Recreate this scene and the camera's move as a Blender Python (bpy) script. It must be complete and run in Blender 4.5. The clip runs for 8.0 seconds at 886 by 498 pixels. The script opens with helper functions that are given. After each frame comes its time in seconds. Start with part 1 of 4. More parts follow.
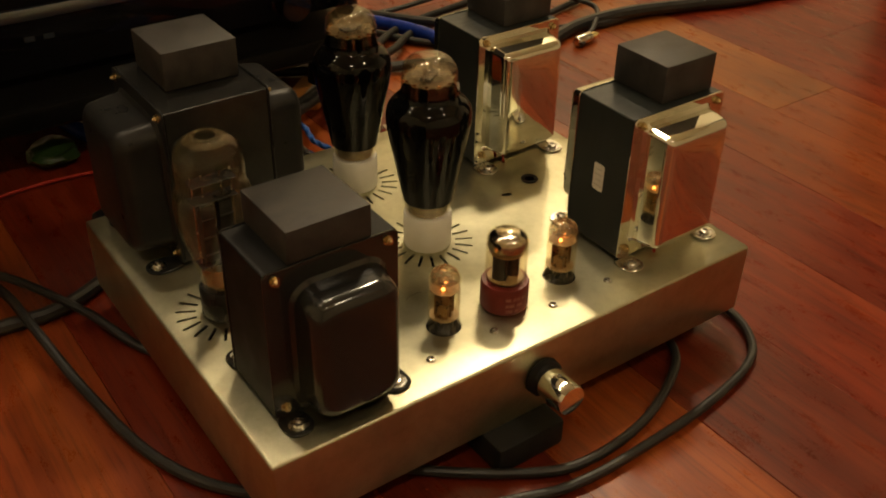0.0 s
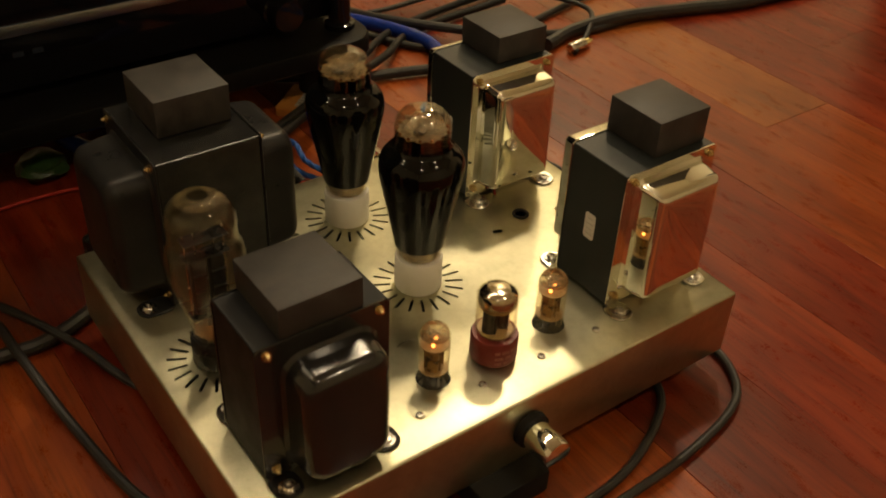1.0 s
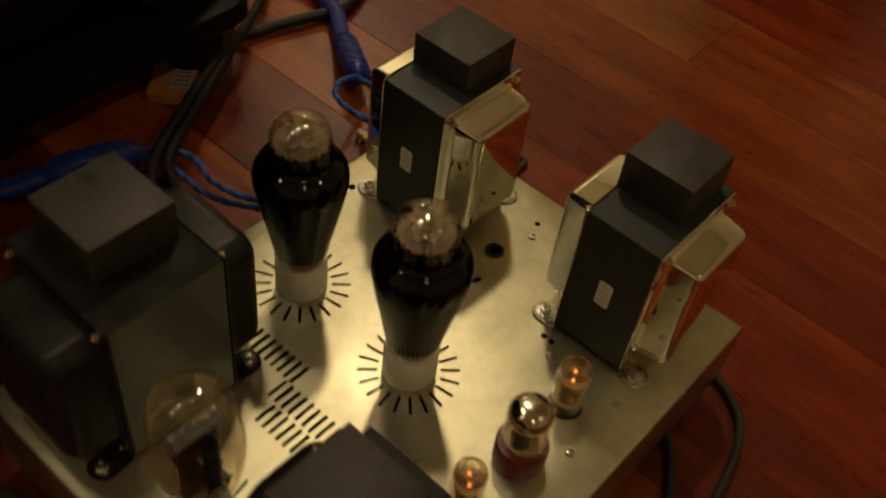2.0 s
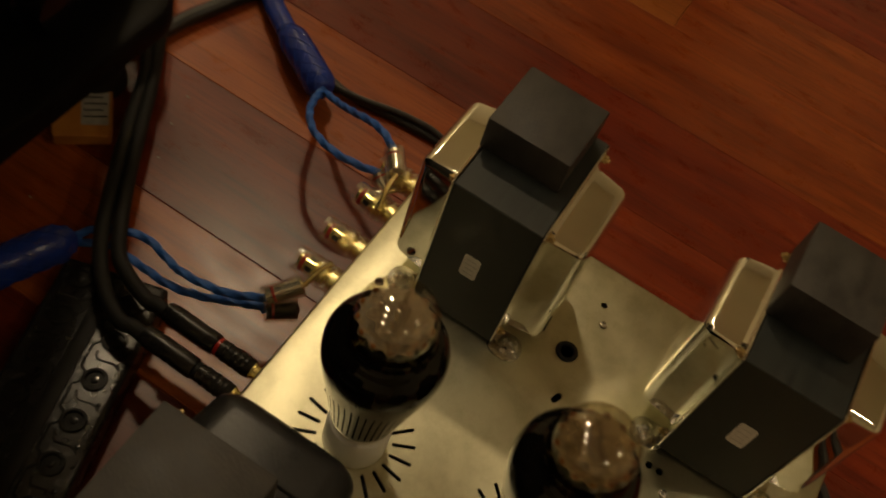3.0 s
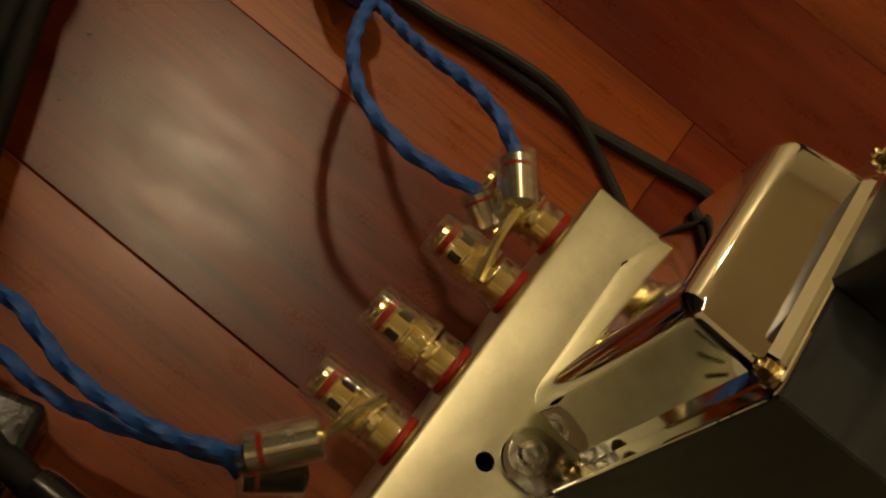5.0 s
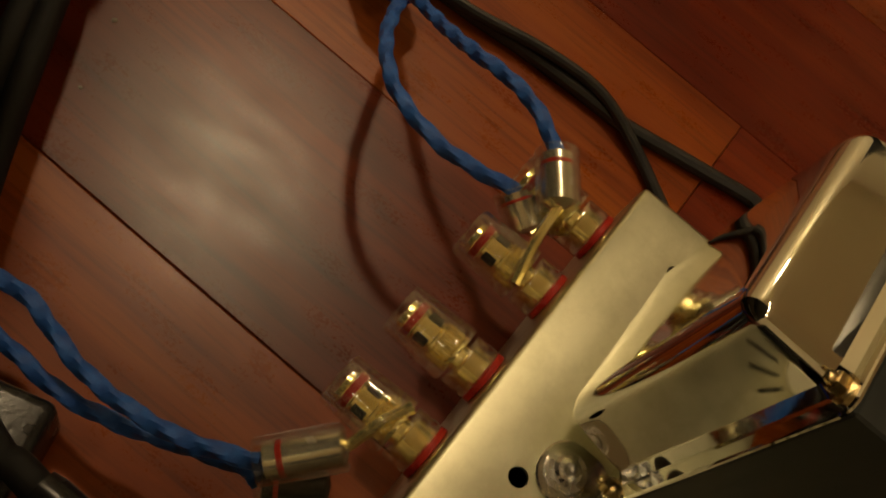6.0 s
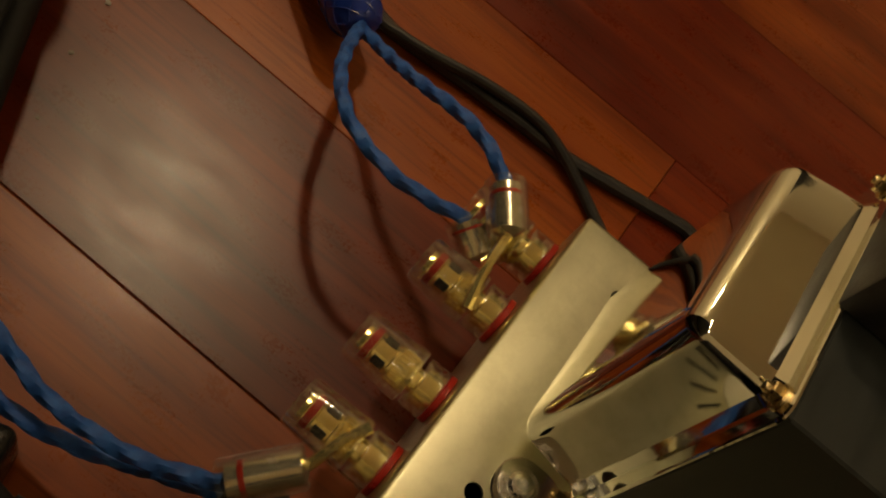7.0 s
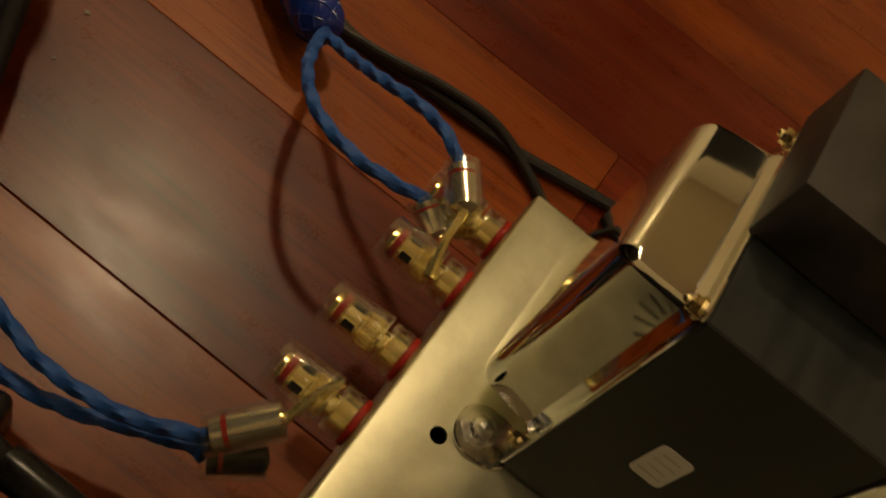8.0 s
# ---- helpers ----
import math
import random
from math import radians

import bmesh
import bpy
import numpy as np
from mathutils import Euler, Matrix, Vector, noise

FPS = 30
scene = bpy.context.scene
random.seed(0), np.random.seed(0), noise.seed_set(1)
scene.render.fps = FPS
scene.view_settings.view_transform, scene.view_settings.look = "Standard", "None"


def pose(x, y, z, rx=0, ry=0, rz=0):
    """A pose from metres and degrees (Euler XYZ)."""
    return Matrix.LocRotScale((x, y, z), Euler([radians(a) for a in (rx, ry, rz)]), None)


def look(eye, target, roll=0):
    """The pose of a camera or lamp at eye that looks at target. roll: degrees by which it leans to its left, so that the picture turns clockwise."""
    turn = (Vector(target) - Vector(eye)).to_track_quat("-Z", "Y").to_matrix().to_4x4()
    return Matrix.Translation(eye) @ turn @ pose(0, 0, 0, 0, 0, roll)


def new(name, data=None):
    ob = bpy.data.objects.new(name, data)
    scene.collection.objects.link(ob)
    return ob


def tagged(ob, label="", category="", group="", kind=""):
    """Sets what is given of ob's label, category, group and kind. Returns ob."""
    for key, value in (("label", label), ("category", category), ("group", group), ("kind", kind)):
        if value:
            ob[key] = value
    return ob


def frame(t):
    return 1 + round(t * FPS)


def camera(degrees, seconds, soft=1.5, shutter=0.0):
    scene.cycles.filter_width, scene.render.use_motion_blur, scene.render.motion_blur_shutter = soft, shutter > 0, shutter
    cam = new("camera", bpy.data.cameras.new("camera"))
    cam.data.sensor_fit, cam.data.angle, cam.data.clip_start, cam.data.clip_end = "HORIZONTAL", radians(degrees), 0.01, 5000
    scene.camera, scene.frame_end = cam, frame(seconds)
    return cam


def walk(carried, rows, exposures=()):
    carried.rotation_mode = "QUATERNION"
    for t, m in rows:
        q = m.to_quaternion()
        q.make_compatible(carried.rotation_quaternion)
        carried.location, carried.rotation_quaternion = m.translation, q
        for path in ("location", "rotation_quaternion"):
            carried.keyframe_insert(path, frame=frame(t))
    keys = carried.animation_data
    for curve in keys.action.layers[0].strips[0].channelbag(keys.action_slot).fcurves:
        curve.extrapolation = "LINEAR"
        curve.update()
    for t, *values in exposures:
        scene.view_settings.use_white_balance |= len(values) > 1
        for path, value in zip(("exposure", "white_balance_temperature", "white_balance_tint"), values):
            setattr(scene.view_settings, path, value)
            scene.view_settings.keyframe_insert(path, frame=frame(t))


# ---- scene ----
cam = camera(48.00, 8.0, soft=1.9, shutter=0.5)

PATH = [
    (0, (-0.1540, -0.3675, 0.4948), (0.8213, 0.9681, -0.6300), 1.35),
    (0.5, (-0.1458, -0.3600, 0.5239), (0.8210, 0.9504, -0.6372), 2.66),
    (1, (-0.1361, -0.3353, 0.5514), (0.8292, 0.9391, -0.6503), 2.91),
    (1.2, (-0.1322, -0.3028, 0.5738), (0.8341, 0.9020, -0.6969), 3.71),
    (2.3, (-0.0923, 0.0040, 0.6188), (1.0697, 0.5977, -0.8968), 11.99),
    (2.5, (-0.0814, 0.0598, 0.6208), (1.1025, 0.5487, -0.9153), 14.04),
    (2.7, (-0.0441, 0.1043, 0.6189), (1.0798, 0.5859, -0.9638), 13.08),
    (3, (-0.0162, 0.1808, 0.5883), (1.1208, 0.4599, -1.0332), 21.18),
    (3.5, (0.0350, 0.2977, 0.5465), (1.1674, 0.3064, -1.1020), 34.38),
    (4, (0.0717, 0.3500, 0.5087), (1.1549, 0.2796, -1.1711), 38.62),
    (4.2, (0.1206, 0.3514, 0.4562), (1.1505, 0.2665, -1.2562), 39.51),
    (5.3, (0.1909, 0.3263, 0.3441), (1.1728, 0.3945, -1.4196), 36.47),
    (5.5, (0.1927, 0.3286, 0.3387), (1.1667, 0.4125, -1.4287), 35.56),
    (6, (0.1939, 0.3303, 0.3360), (1.1587, 0.4215, -1.4351), 35.61),
    (6.5, (0.1882, 0.3328, 0.3395), (1.1940, 0.3758, -1.4097), 38.85),
    (7, (0.1820, 0.3337, 0.3445), (1.2668, 0.3649, -1.3565), 38.76),
    (7.5, (0.1709, 0.3297, 0.3500), (1.2989, 0.3589, -1.3214), 38.35),
    (8, (0.1504, 0.3188, 0.3592), (1.3334, 0.3405, -1.2836), 37.96),
]
EXPOSURES = [(0, 0.98, 6200, 8), (1.2, 0.92, 6200, 8), (2.3, -0.42, 6450, 8), (2.7, -0.32, 6450, 8), (3.0, -0.10, 6450, 8), (4.2, 0.21, 6550, 8), (5.3, 0.12, 6850, 8), (8, 0.08, 6850, 8)]
walk(cam, [(t, look(e, g, r)) for t, e, g, r in PATH], EXPOSURES)

# ---- world and light ----
world = bpy.data.worlds.new("world")
scene.world = world
world.use_nodes = True
world.node_tree.nodes["Background"].inputs["Color"].default_value = (0.30, 0.27, 0.22, 1)
world.node_tree.nodes["Background"].inputs["Strength"].default_value = 0.02

# ceiling lights with added opal domes: x, y, watts of the downward beam
# the second, at (2.55, 2.50), is fill added to brighten the far corner
DOWNLIGHTS_AND_FILL = [(1.41, 1.13, 12.0), (2.55, 2.50, 3.2), (0.65, 1.00, 1.6), (-0.05, 0.96, 0.9), (-1.20, 0.95, 0.5), (-0.70, -1.20, 0.8), (0.90, -1.25, 2.4)]
WARM = (1.0, 0.755, 0.455)

# ---- small helpers ----
ZT = 0.080          # top of the amplifier chassis
CW, CD = 0.400, 0.308
PLANK = 0.1115


def part(name, bm, material, parent=None, label="", smooth=True, at=None):
    me = bpy.data.meshes.new(name)
    bmesh.ops.recalc_face_normals(bm, faces=bm.faces[:])
    if smooth:
        for f in bm.faces:
            f.smooth = True
        for e in bm.edges:
            if len(e.link_faces) == 2 and e.calc_face_angle(0.0) > radians(35):
                e.smooth = False
    bm.to_mesh(me)
    bm.free()
    for m in (material if isinstance(material, (list, tuple)) else [material]):
        me.materials.append(m)
    ob = new(name, me)
    if at is not None:
        ob.matrix_basis = at
    if parent is not None:
        ob.parent = parent
    if label:
        tagged(ob, label)
    return ob


def thing(name, label, category, group="", at=None):
    ob = new(name)
    ob.empty_display_size = 0.02
    if at is not None:
        ob.matrix_basis = at
    return tagged(ob, label, category, group)


def add_box(bm, x0, x1, y0, y1, z0, z1, bevel=0.0, segments=2, m=None):
    mat = Matrix.Translation(((x0 + x1) / 2, (y0 + y1) / 2, (z0 + z1) / 2)) @ Matrix.Diagonal((x1 - x0, y1 - y0, z1 - z0, 1))
    if m is not None:
        mat = m @ mat
    r = bmesh.ops.create_cube(bm, size=1.0, matrix=mat)
    if bevel:
        edges = {e for v in r["verts"] for e in v.link_edges}
        bmesh.ops.bevel(bm, geom=list(edges), offset=bevel, segments=segments, profile=0.5, affect="EDGES")


def box(*a, **k):
    bm = bmesh.new()
    add_box(bm, *a, **k)
    return bm


def add_lathe(bm, profile, n=32, m=None, cap=True):
    """A turned body round z from (radius, height) pairs."""
    m = m or Matrix()
    rings = []
    for r, z in profile:
        if r < 1e-6:
            rings.append([bm.verts.new(m @ Vector((0, 0, z)))])
        else:
            rings.append([bm.verts.new(m @ Vector((r * math.cos(2 * math.pi * i / n), r * math.sin(2 * math.pi * i / n), z))) for i in range(n)])
    for a, b in zip(rings, rings[1:]):
        for i in range(n):
            j = (i + 1) % n
            if len(a) == 1 and len(b) == 1:
                continue
            if len(a) == 1:
                bm.faces.new((a[0], b[i], b[j]))
            elif len(b) == 1:
                bm.faces.new((a[i], a[j], b[0]))
            else:
                bm.faces.new((a[i], a[j], b[j], b[i]))
    if cap:
        for ring in (rings[0], rings[-1]):
            if len(ring) > 1:
                bm.faces.new(ring)


def lathe(profile, n=32, m=None, cap=True):
    bm = bmesh.new()
    add_lathe(bm, profile, n, m, cap)
    return bm


def along_y(m=None):
    """Turns a body round z into one that points along +y."""
    return (m or Matrix()) @ Matrix.Rotation(radians(-90), 4, "X")


def spline(points, steps=10):
    p = [Vector(q) for q in points]
    p = [p[0] * 2 - p[1]] + p + [p[-1] * 2 - p[-2]]
    out = []
    for i in range(1, len(p) - 2):
        for s in range(steps):
            t = s / steps
            a, b, c, d = p[i - 1], p[i], p[i + 1], p[i + 2]
            out.append(0.5 * ((2 * b) + (c - a) * t + (2 * a - 5 * b + 4 * c - d) * t * t + (3 * b - a - 3 * c + d) * t ** 3))
    out.append(p[-2])
    return out


def add_tube(bm, path, radius, n=10, lobes=0, twist=0.0, depth=0.0, cap=True):
    """A cord along a list of points; lobes with a twist give a laid rope."""
    rings, up = [], Vector((0, 0, 1))
    length = 0.0
    for i, p in enumerate(path):
        d = (path[min(i + 1, len(path) - 1)] - path[max(i - 1, 0)]).normalized()
        if i:
            length += (p - path[i - 1]).length
        side = d.cross(up)
        if side.length < 1e-3:
            side = d.cross(Vector((0, 1, 0)))
        side.normalize()
        nrm = side.cross(d).normalized()
        rad = radius(i / (len(path) - 1)) if callable(radius) else radius
        ring = []
        for k in range(n):
            a = 2 * math.pi * k / n
            r = rad * (1 + depth * math.cos(lobes * a + twist * length)) if lobes else rad
            ring.append(bm.verts.new(p + side * math.cos(a) * r + nrm * math.sin(a) * r))
        rings.append(ring)
    for a, b in zip(rings, rings[1:]):
        for k in range(n):
            j = (k + 1) % n
            bm.faces.new((a[k], a[j], b[j], b[k]))
    if cap:
        bm.faces.new(rings[0])
        bm.faces.new(rings[-1])


def cord(points, radius, steps=10, **k):
    bm = bmesh.new()
    add_tube(bm, spline(points, steps), radius, **k)
    return bm


def rounded_loop(w, h, r, n=6):
    """Points of a rounded rectangle, w by h, round the origin."""
    r = min(r, w / 2 - 1e-4, h / 2 - 1e-4)
    out = []
    for cx, cy, a0 in ((w / 2 - r, h / 2 - r, 0), (-w / 2 + r, h / 2 - r, 90), (-w / 2 + r, -h / 2 + r, 180), (w / 2 - r, -h / 2 + r, 270)):
        for i in range(n + 1):
            a = radians(a0 + 90 * i / n)
            out.append((cx + r * math.cos(a), cy + r * math.sin(a)))
    return out


def rounded_plate(w, h, r, t, n=5, m=None):
    """A flat plate in the xy plane from z = 0 to t."""
    bm = bmesh.new()
    m = m or Matrix()
    e = min(t * 0.3, 0.0004)
    loops = []
    for inset, z in ((e, 0), (0, e), (0, t - e), (e, t)):
        loops.append([bm.verts.new(m @ Vector((x, y, z))) for x, y in rounded_loop(w - 2 * inset, h - 2 * inset, r, n)])
    skin(bm, loops)
    return bm


def skin(bm, loops, cap=True):
    for a, b in zip(loops, loops[1:]):
        for i in range(len(a)):
            j = (i + 1) % len(a)
            bm.faces.new((a[i], a[j], b[j], b[i]))
    if cap:
        bm.faces.new(loops[0])
        bm.faces.new(loops[-1])


# ---- materials ----
def nodes_of(name):
    mat = bpy.data.materials.new(name)
    mat.use_nodes = True
    nt = mat.node_tree
    return mat, nt, nt.nodes["Principled BSDF"]


def coords(nt, scale=(1, 1, 1), turn=(0, 0, 0), random_shift=False):
    tc = nt.nodes.new("ShaderNodeTexCoord")
    mp = nt.nodes.new("ShaderNodeMapping")
    mp.inputs["Scale"].default_value = scale
    mp.inputs["Rotation"].default_value = turn
    nt.links.new(tc.outputs["Object"], mp.inputs["Vector"])
    if random_shift:
        info = nt.nodes.new("ShaderNodeObjectInfo")
        mul = nt.nodes.new("ShaderNodeMath")
        mul.operation = "MULTIPLY"
        mul.inputs[1].default_value = 37.0
        nt.links.new(info.outputs["Random"], mul.inputs[0])
        comb = nt.nodes.new("ShaderNodeCombineXYZ")
        for k in ("X", "Y", "Z"):
            nt.links.new(mul.outputs[0], comb.inputs[k])
        nt.links.new(comb.outputs[0], mp.inputs["Location"])
    return mp.outputs["Vector"]


def noise_tex(nt, vec, scale, detail=6.0, rough=0.55, distort=0.0):
    n = nt.nodes.new("ShaderNodeTexNoise")
    n.inputs["Scale"].default_value = scale
    n.inputs["Detail"].default_value = detail
    n.inputs["Roughness"].default_value = rough
    n.inputs["Distortion"].default_value = distort
    nt.links.new(vec, n.inputs["Vector"])
    return n.outputs["Fac"]


def ramp(nt, fac, stops):
    r = nt.nodes.new("ShaderNodeValToRGB")
    el = r.color_ramp.elements
    while len(el) < len(stops):
        el.new(0.5)
    for e, (pos, c) in zip(el, stops):
        e.position, e.color = pos, (*c, 1) if len(c) == 3 else c
    nt.links.new(fac, r.inputs["Fac"])
    return r.outputs["Color"]


def to_range(nt, fac, lo, hi, f0=0.3, f1=0.7):
    r = nt.nodes.new("ShaderNodeMapRange")
    for k, v in (("From Min", f0), ("From Max", f1), ("To Min", lo), ("To Max", hi)):
        r.inputs[k].default_value = v
    nt.links.new(fac, r.inputs["Value"])
    return r.outputs["Result"]


def bump(nt, bsdf, fac, strength, distance=0.0005):
    b = nt.nodes.new("ShaderNodeBump")
    b.inputs["Strength"].default_value = strength
    b.inputs["Distance"].default_value = distance
    nt.links.new(fac, b.inputs["Height"])
    nt.links.new(b.outputs["Normal"], bsdf.inputs["Normal"])
    return b


def plain(name, dark, light, rough=(0.35, 0.5), metal=0.0, scale=60.0, grain=900.0, relief=0.1, coat=0.0, stretch=(1, 1, 1), ior=1.45, spec=0.5):
    """Paint, plastic or metal with blotches, fine grain and uneven gloss."""
    mat, nt, b = nodes_of(name)
    v = coords(nt, stretch)
    big = noise_tex(nt, v, scale, 5)
    fine = noise_tex(nt, v, grain, 3)
    nt.links.new(ramp(nt, big, [(0.3, dark), (0.7, light)]), b.inputs["Base Color"])
    nt.links.new(to_range(nt, big, rough[0], rough[1]), b.inputs["Roughness"])
    b.inputs["Metallic"].default_value = metal
    b.inputs["IOR"].default_value = ior
    b.inputs["Specular IOR Level"].default_value = spec
    b.inputs["Coat Weight"].default_value = coat
    b.inputs["Coat Roughness"].default_value = 0.08
    if relief:
        bump(nt, b, fine, relief)
    return mat


def steel_material():
    """Brushed, slightly stained sheet steel."""
    mat, nt, b = nodes_of("brushed_steel")
    v = coords(nt, (1, 1, 1))
    fine = noise_tex(nt, coords(nt, (14, 320, 14), (0, 0, radians(2))), 6.0, 4, 0.6)
    cloud = noise_tex(nt, v, 16.0, 5, 0.6, 0.6)
    spots = noise_tex(nt, v, 70.0, 4, 0.7)
    mix = nt.nodes.new("ShaderNodeMixRGB")
    mix.blend_type = "MULTIPLY"
    mix.inputs["Fac"].default_value = 0.55
    nt.links.new(ramp(nt, cloud, [(0.3, (0.45, 0.436, 0.30)), (0.7, (0.63, 0.61, 0.43))]), mix.inputs["Color1"])
    nt.links.new(ramp(nt, spots, [(0.35, (0.80, 0.79, 0.76)), (0.55, (1, 1, 1))]), mix.inputs["Color2"])
    nt.links.new(mix.outputs["Color"], b.inputs["Base Color"])
    b.inputs["Metallic"].default_value = 1.0
    add = nt.nodes.new("ShaderNodeMath")
    add.operation = "ADD"
    nt.links.new(to_range(nt, cloud, 0.30, 0.43), add.inputs[0])
    nt.links.new(to_range(nt, fine, -0.03, 0.05), add.inputs[1])
    nt.links.new(add.outputs[0], b.inputs["Roughness"])
    b.inputs["Anisotropic"].default_value = 0.45
    bump(nt, b, fine, 0.12, 0.0002)
    return mat


def wood_material(name, dark, mid, light):
    """Red-brown tropical floorboards under satin varnish; each board its own tone."""
    mat, nt, b = nodes_of(name)
    info = nt.nodes.new("ShaderNodeObjectInfo")
    v = coords(nt, (1, 0.11, 1), random_shift=True)
    grain = noise_tex(nt, v, 34.0, 8, 0.62, 0.9)
    pores = noise_tex(nt, coords(nt, (1, 0.035, 1), random_shift=True), 420.0, 4, 0.6)
    cloud = noise_tex(nt, coords(nt, (1, 0.35, 1), random_shift=True), 7.0, 4, 0.6, 0.5)
    base = ramp(nt, grain, [(0.28, dark), (0.48, mid), (0.72, light)])
    tone = ramp(nt, info.outputs["Random"], [(0.0, (0.82, 0.76, 0.74)), (0.5, (1.0, 1.0, 1.0)), (1.0, (1.12, 1.18, 1.15))])
    m1 = nt.nodes.new("ShaderNodeMixRGB")
    m1.blend_type = "MULTIPLY"
    m1.inputs["Fac"].default_value = 1.0
    nt.links.new(base, m1.inputs["Color1"])
    nt.links.new(tone, m1.inputs["Color2"])
    m2 = nt.nodes.new("ShaderNodeMixRGB")
    m2.blend_type = "MULTIPLY"
    m2.inputs["Fac"].default_value = 0.8
    nt.links.new(m1.outputs[0], m2.inputs["Color1"])
    nt.links.new(ramp(nt, cloud, [(0.3, (0.70, 0.62, 0.60)), (0.65, (1.1, 1.1, 1.1))]), m2.inputs["Color2"])
    m3 = nt.nodes.new("ShaderNodeMixRGB")
    m3.blend_type = "MULTIPLY"
    m3.inputs["Fac"].default_value = 0.5
    nt.links.new(m2.outputs[0], m3.inputs["Color1"])
    nt.links.new(ramp(nt, pores, [(0.36, (0.45, 0.38, 0.36)), (0.5, (1, 1, 1))]), m3.inputs["Color2"])
    nt.links.new(m3.outputs[0], b.inputs["Base Color"])
    smear = noise_tex(nt, coords(nt, (1, 0.4, 1)), 70.0, 6, 0.6)
    speck = noise_tex(nt, coords(nt, (1, 0.6, 1)), 900.0, 3, 0.7)
    both = nt.nodes.new("ShaderNodeMath")
    both.operation = "ADD"
    nt.links.new(to_range(nt, smear, 0.25, 0.35), both.inputs[0])
    nt.links.new(to_range(nt, speck, -0.03, 0.04), both.inputs[1])
    nt.links.new(both.outputs[0], b.inputs["Roughness"])
    b.inputs["IOR"].default_value = 1.5
    b.inputs["Specular IOR Level"].default_value = 0.39
    bump(nt, b, pores, 0.10, 0.0003)
    return mat


def glass_material(name, color=(1, 1, 1), rough=0.01, low=0.04, high=0.85, power=3.5, edge_gleam=0.0):
    """A thin clear wall: what lies behind shows through, and gloss grows towards the edge, with white mixed in as
    painted gleam.
    """
    mat, nt, b = nodes_of(name)
    nt.nodes.remove(b)
    clear = nt.nodes.new("ShaderNodeBsdfTransparent")
    clear.inputs["Color"].default_value = (*color, 1)
    gloss = nt.nodes.new("ShaderNodeBsdfGlossy")
    gloss.inputs["Color"].default_value = (1, 1, 1, 1)
    gloss.inputs["Roughness"].default_value = rough
    facing = nt.nodes.new("ShaderNodeLayerWeight")
    facing.inputs["Blend"].default_value = 0.5
    curve = nt.nodes.new("ShaderNodeMath")
    curve.operation = "POWER"
    curve.inputs[1].default_value = power
    nt.links.new(facing.outputs["Facing"], curve.inputs[0])
    mix = nt.nodes.new("ShaderNodeMixShader")
    nt.links.new(to_range(nt, curve.outputs[0], low, high, 0.0, 1.0), mix.inputs["Fac"])
    nt.links.new(clear.outputs[0], mix.inputs[1])
    skin_mix = nt.nodes.new("ShaderNodeMixShader")
    skin_mix.inputs["Fac"].default_value = edge_gleam
    white = nt.nodes.new("ShaderNodeBsdfDiffuse")
    white.inputs["Color"].default_value = (0.75, 0.74, 0.70, 1)
    nt.links.new(gloss.outputs[0], skin_mix.inputs[1])
    nt.links.new(white.outputs[0], skin_mix.inputs[2])
    nt.links.new(skin_mix.outputs[0], mix.inputs[2])
    nt.links.new(mix.outputs[0], nt.nodes["Material Output"].inputs["Surface"])
    return mat


def glow_material(name, color, strength):
    mat, nt, b = nodes_of(name)
    b.inputs["Base Color"].default_value = (*color, 1)
    b.inputs["Emission Color"].default_value = (*color, 1)
    b.inputs["Emission Strength"].default_value = strength
    return mat


STEEL = steel_material()
WOOD_RED = wood_material("red_floorboard", (0.088, 0.008, 0.0026), (0.165, 0.019, 0.0042), (0.255, 0.042, 0.0085))
WOOD_ORANGE = wood_material("orange_floorboard", (0.13, 0.020, 0.0034), (0.235, 0.046, 0.007), (0.34, 0.085, 0.013))
WOOD_BROWN = wood_material("brown_floorboard", (0.070, 0.0085, 0.003), (0.125, 0.0165, 0.0046), (0.20, 0.031, 0.007))
WOOD_OCHRE = wood_material("ochre_floorboard", (0.13, 0.030, 0.005), (0.225, 0.062, 0.010), (0.31, 0.098, 0.017))
CHROME = plain("chrome", (0.80, 0.80, 0.73), (0.86, 0.86, 0.79), (0.03, 0.07), 1.0, 30, 500, 0.01)
ZINC = plain("zinc_screw", (0.52, 0.50, 0.46), (0.68, 0.66, 0.60), (0.18, 0.32), 1.0, 200, 2000, 0.1)
TAB_STEEL = plain("smooth_zinc_plate", (0.50, 0.48, 0.42), (0.56, 0.54, 0.48), (0.16, 0.22), 1.0, 40, 900, 0.03)
BRASS = plain("brass_nut", (0.50, 0.38, 0.18), (0.66, 0.52, 0.28), (0.18, 0.32), 1.0, 200, 2000, 0.1)
GOLD = plain("gold_plate", (1.0, 0.82, 0.32), (1.0, 0.90, 0.46), (0.11, 0.20), 0.86, 120, 1500, 0.03)
BLACK_ENAMEL = plain("black_enamel", (0.010, 0.010, 0.010), (0.020, 0.019, 0.017), (0.15, 0.19), 0.0, 14, 400, 0.0, coat=0.3)
SATIN_BLACK = plain("satin_black_enamel", (0.013, 0.013, 0.013), (0.024, 0.0235, 0.022), (0.26, 0.38), 0.0, 30, 600, 0.15, spec=0.22)
VARNISHED = plain("varnished_laminations", (0.012, 0.012, 0.012), (0.020, 0.0195, 0.018), (0.14, 0.24), 0.0, 60, 420, 0.22, spec=0.42)
BLACK_MATT = plain("black_matt_paint", (0.005, 0.005, 0.005), (0.011, 0.0105, 0.0095), (0.45, 0.62), 0.0, 50, 700, 0.2, spec=0.3)
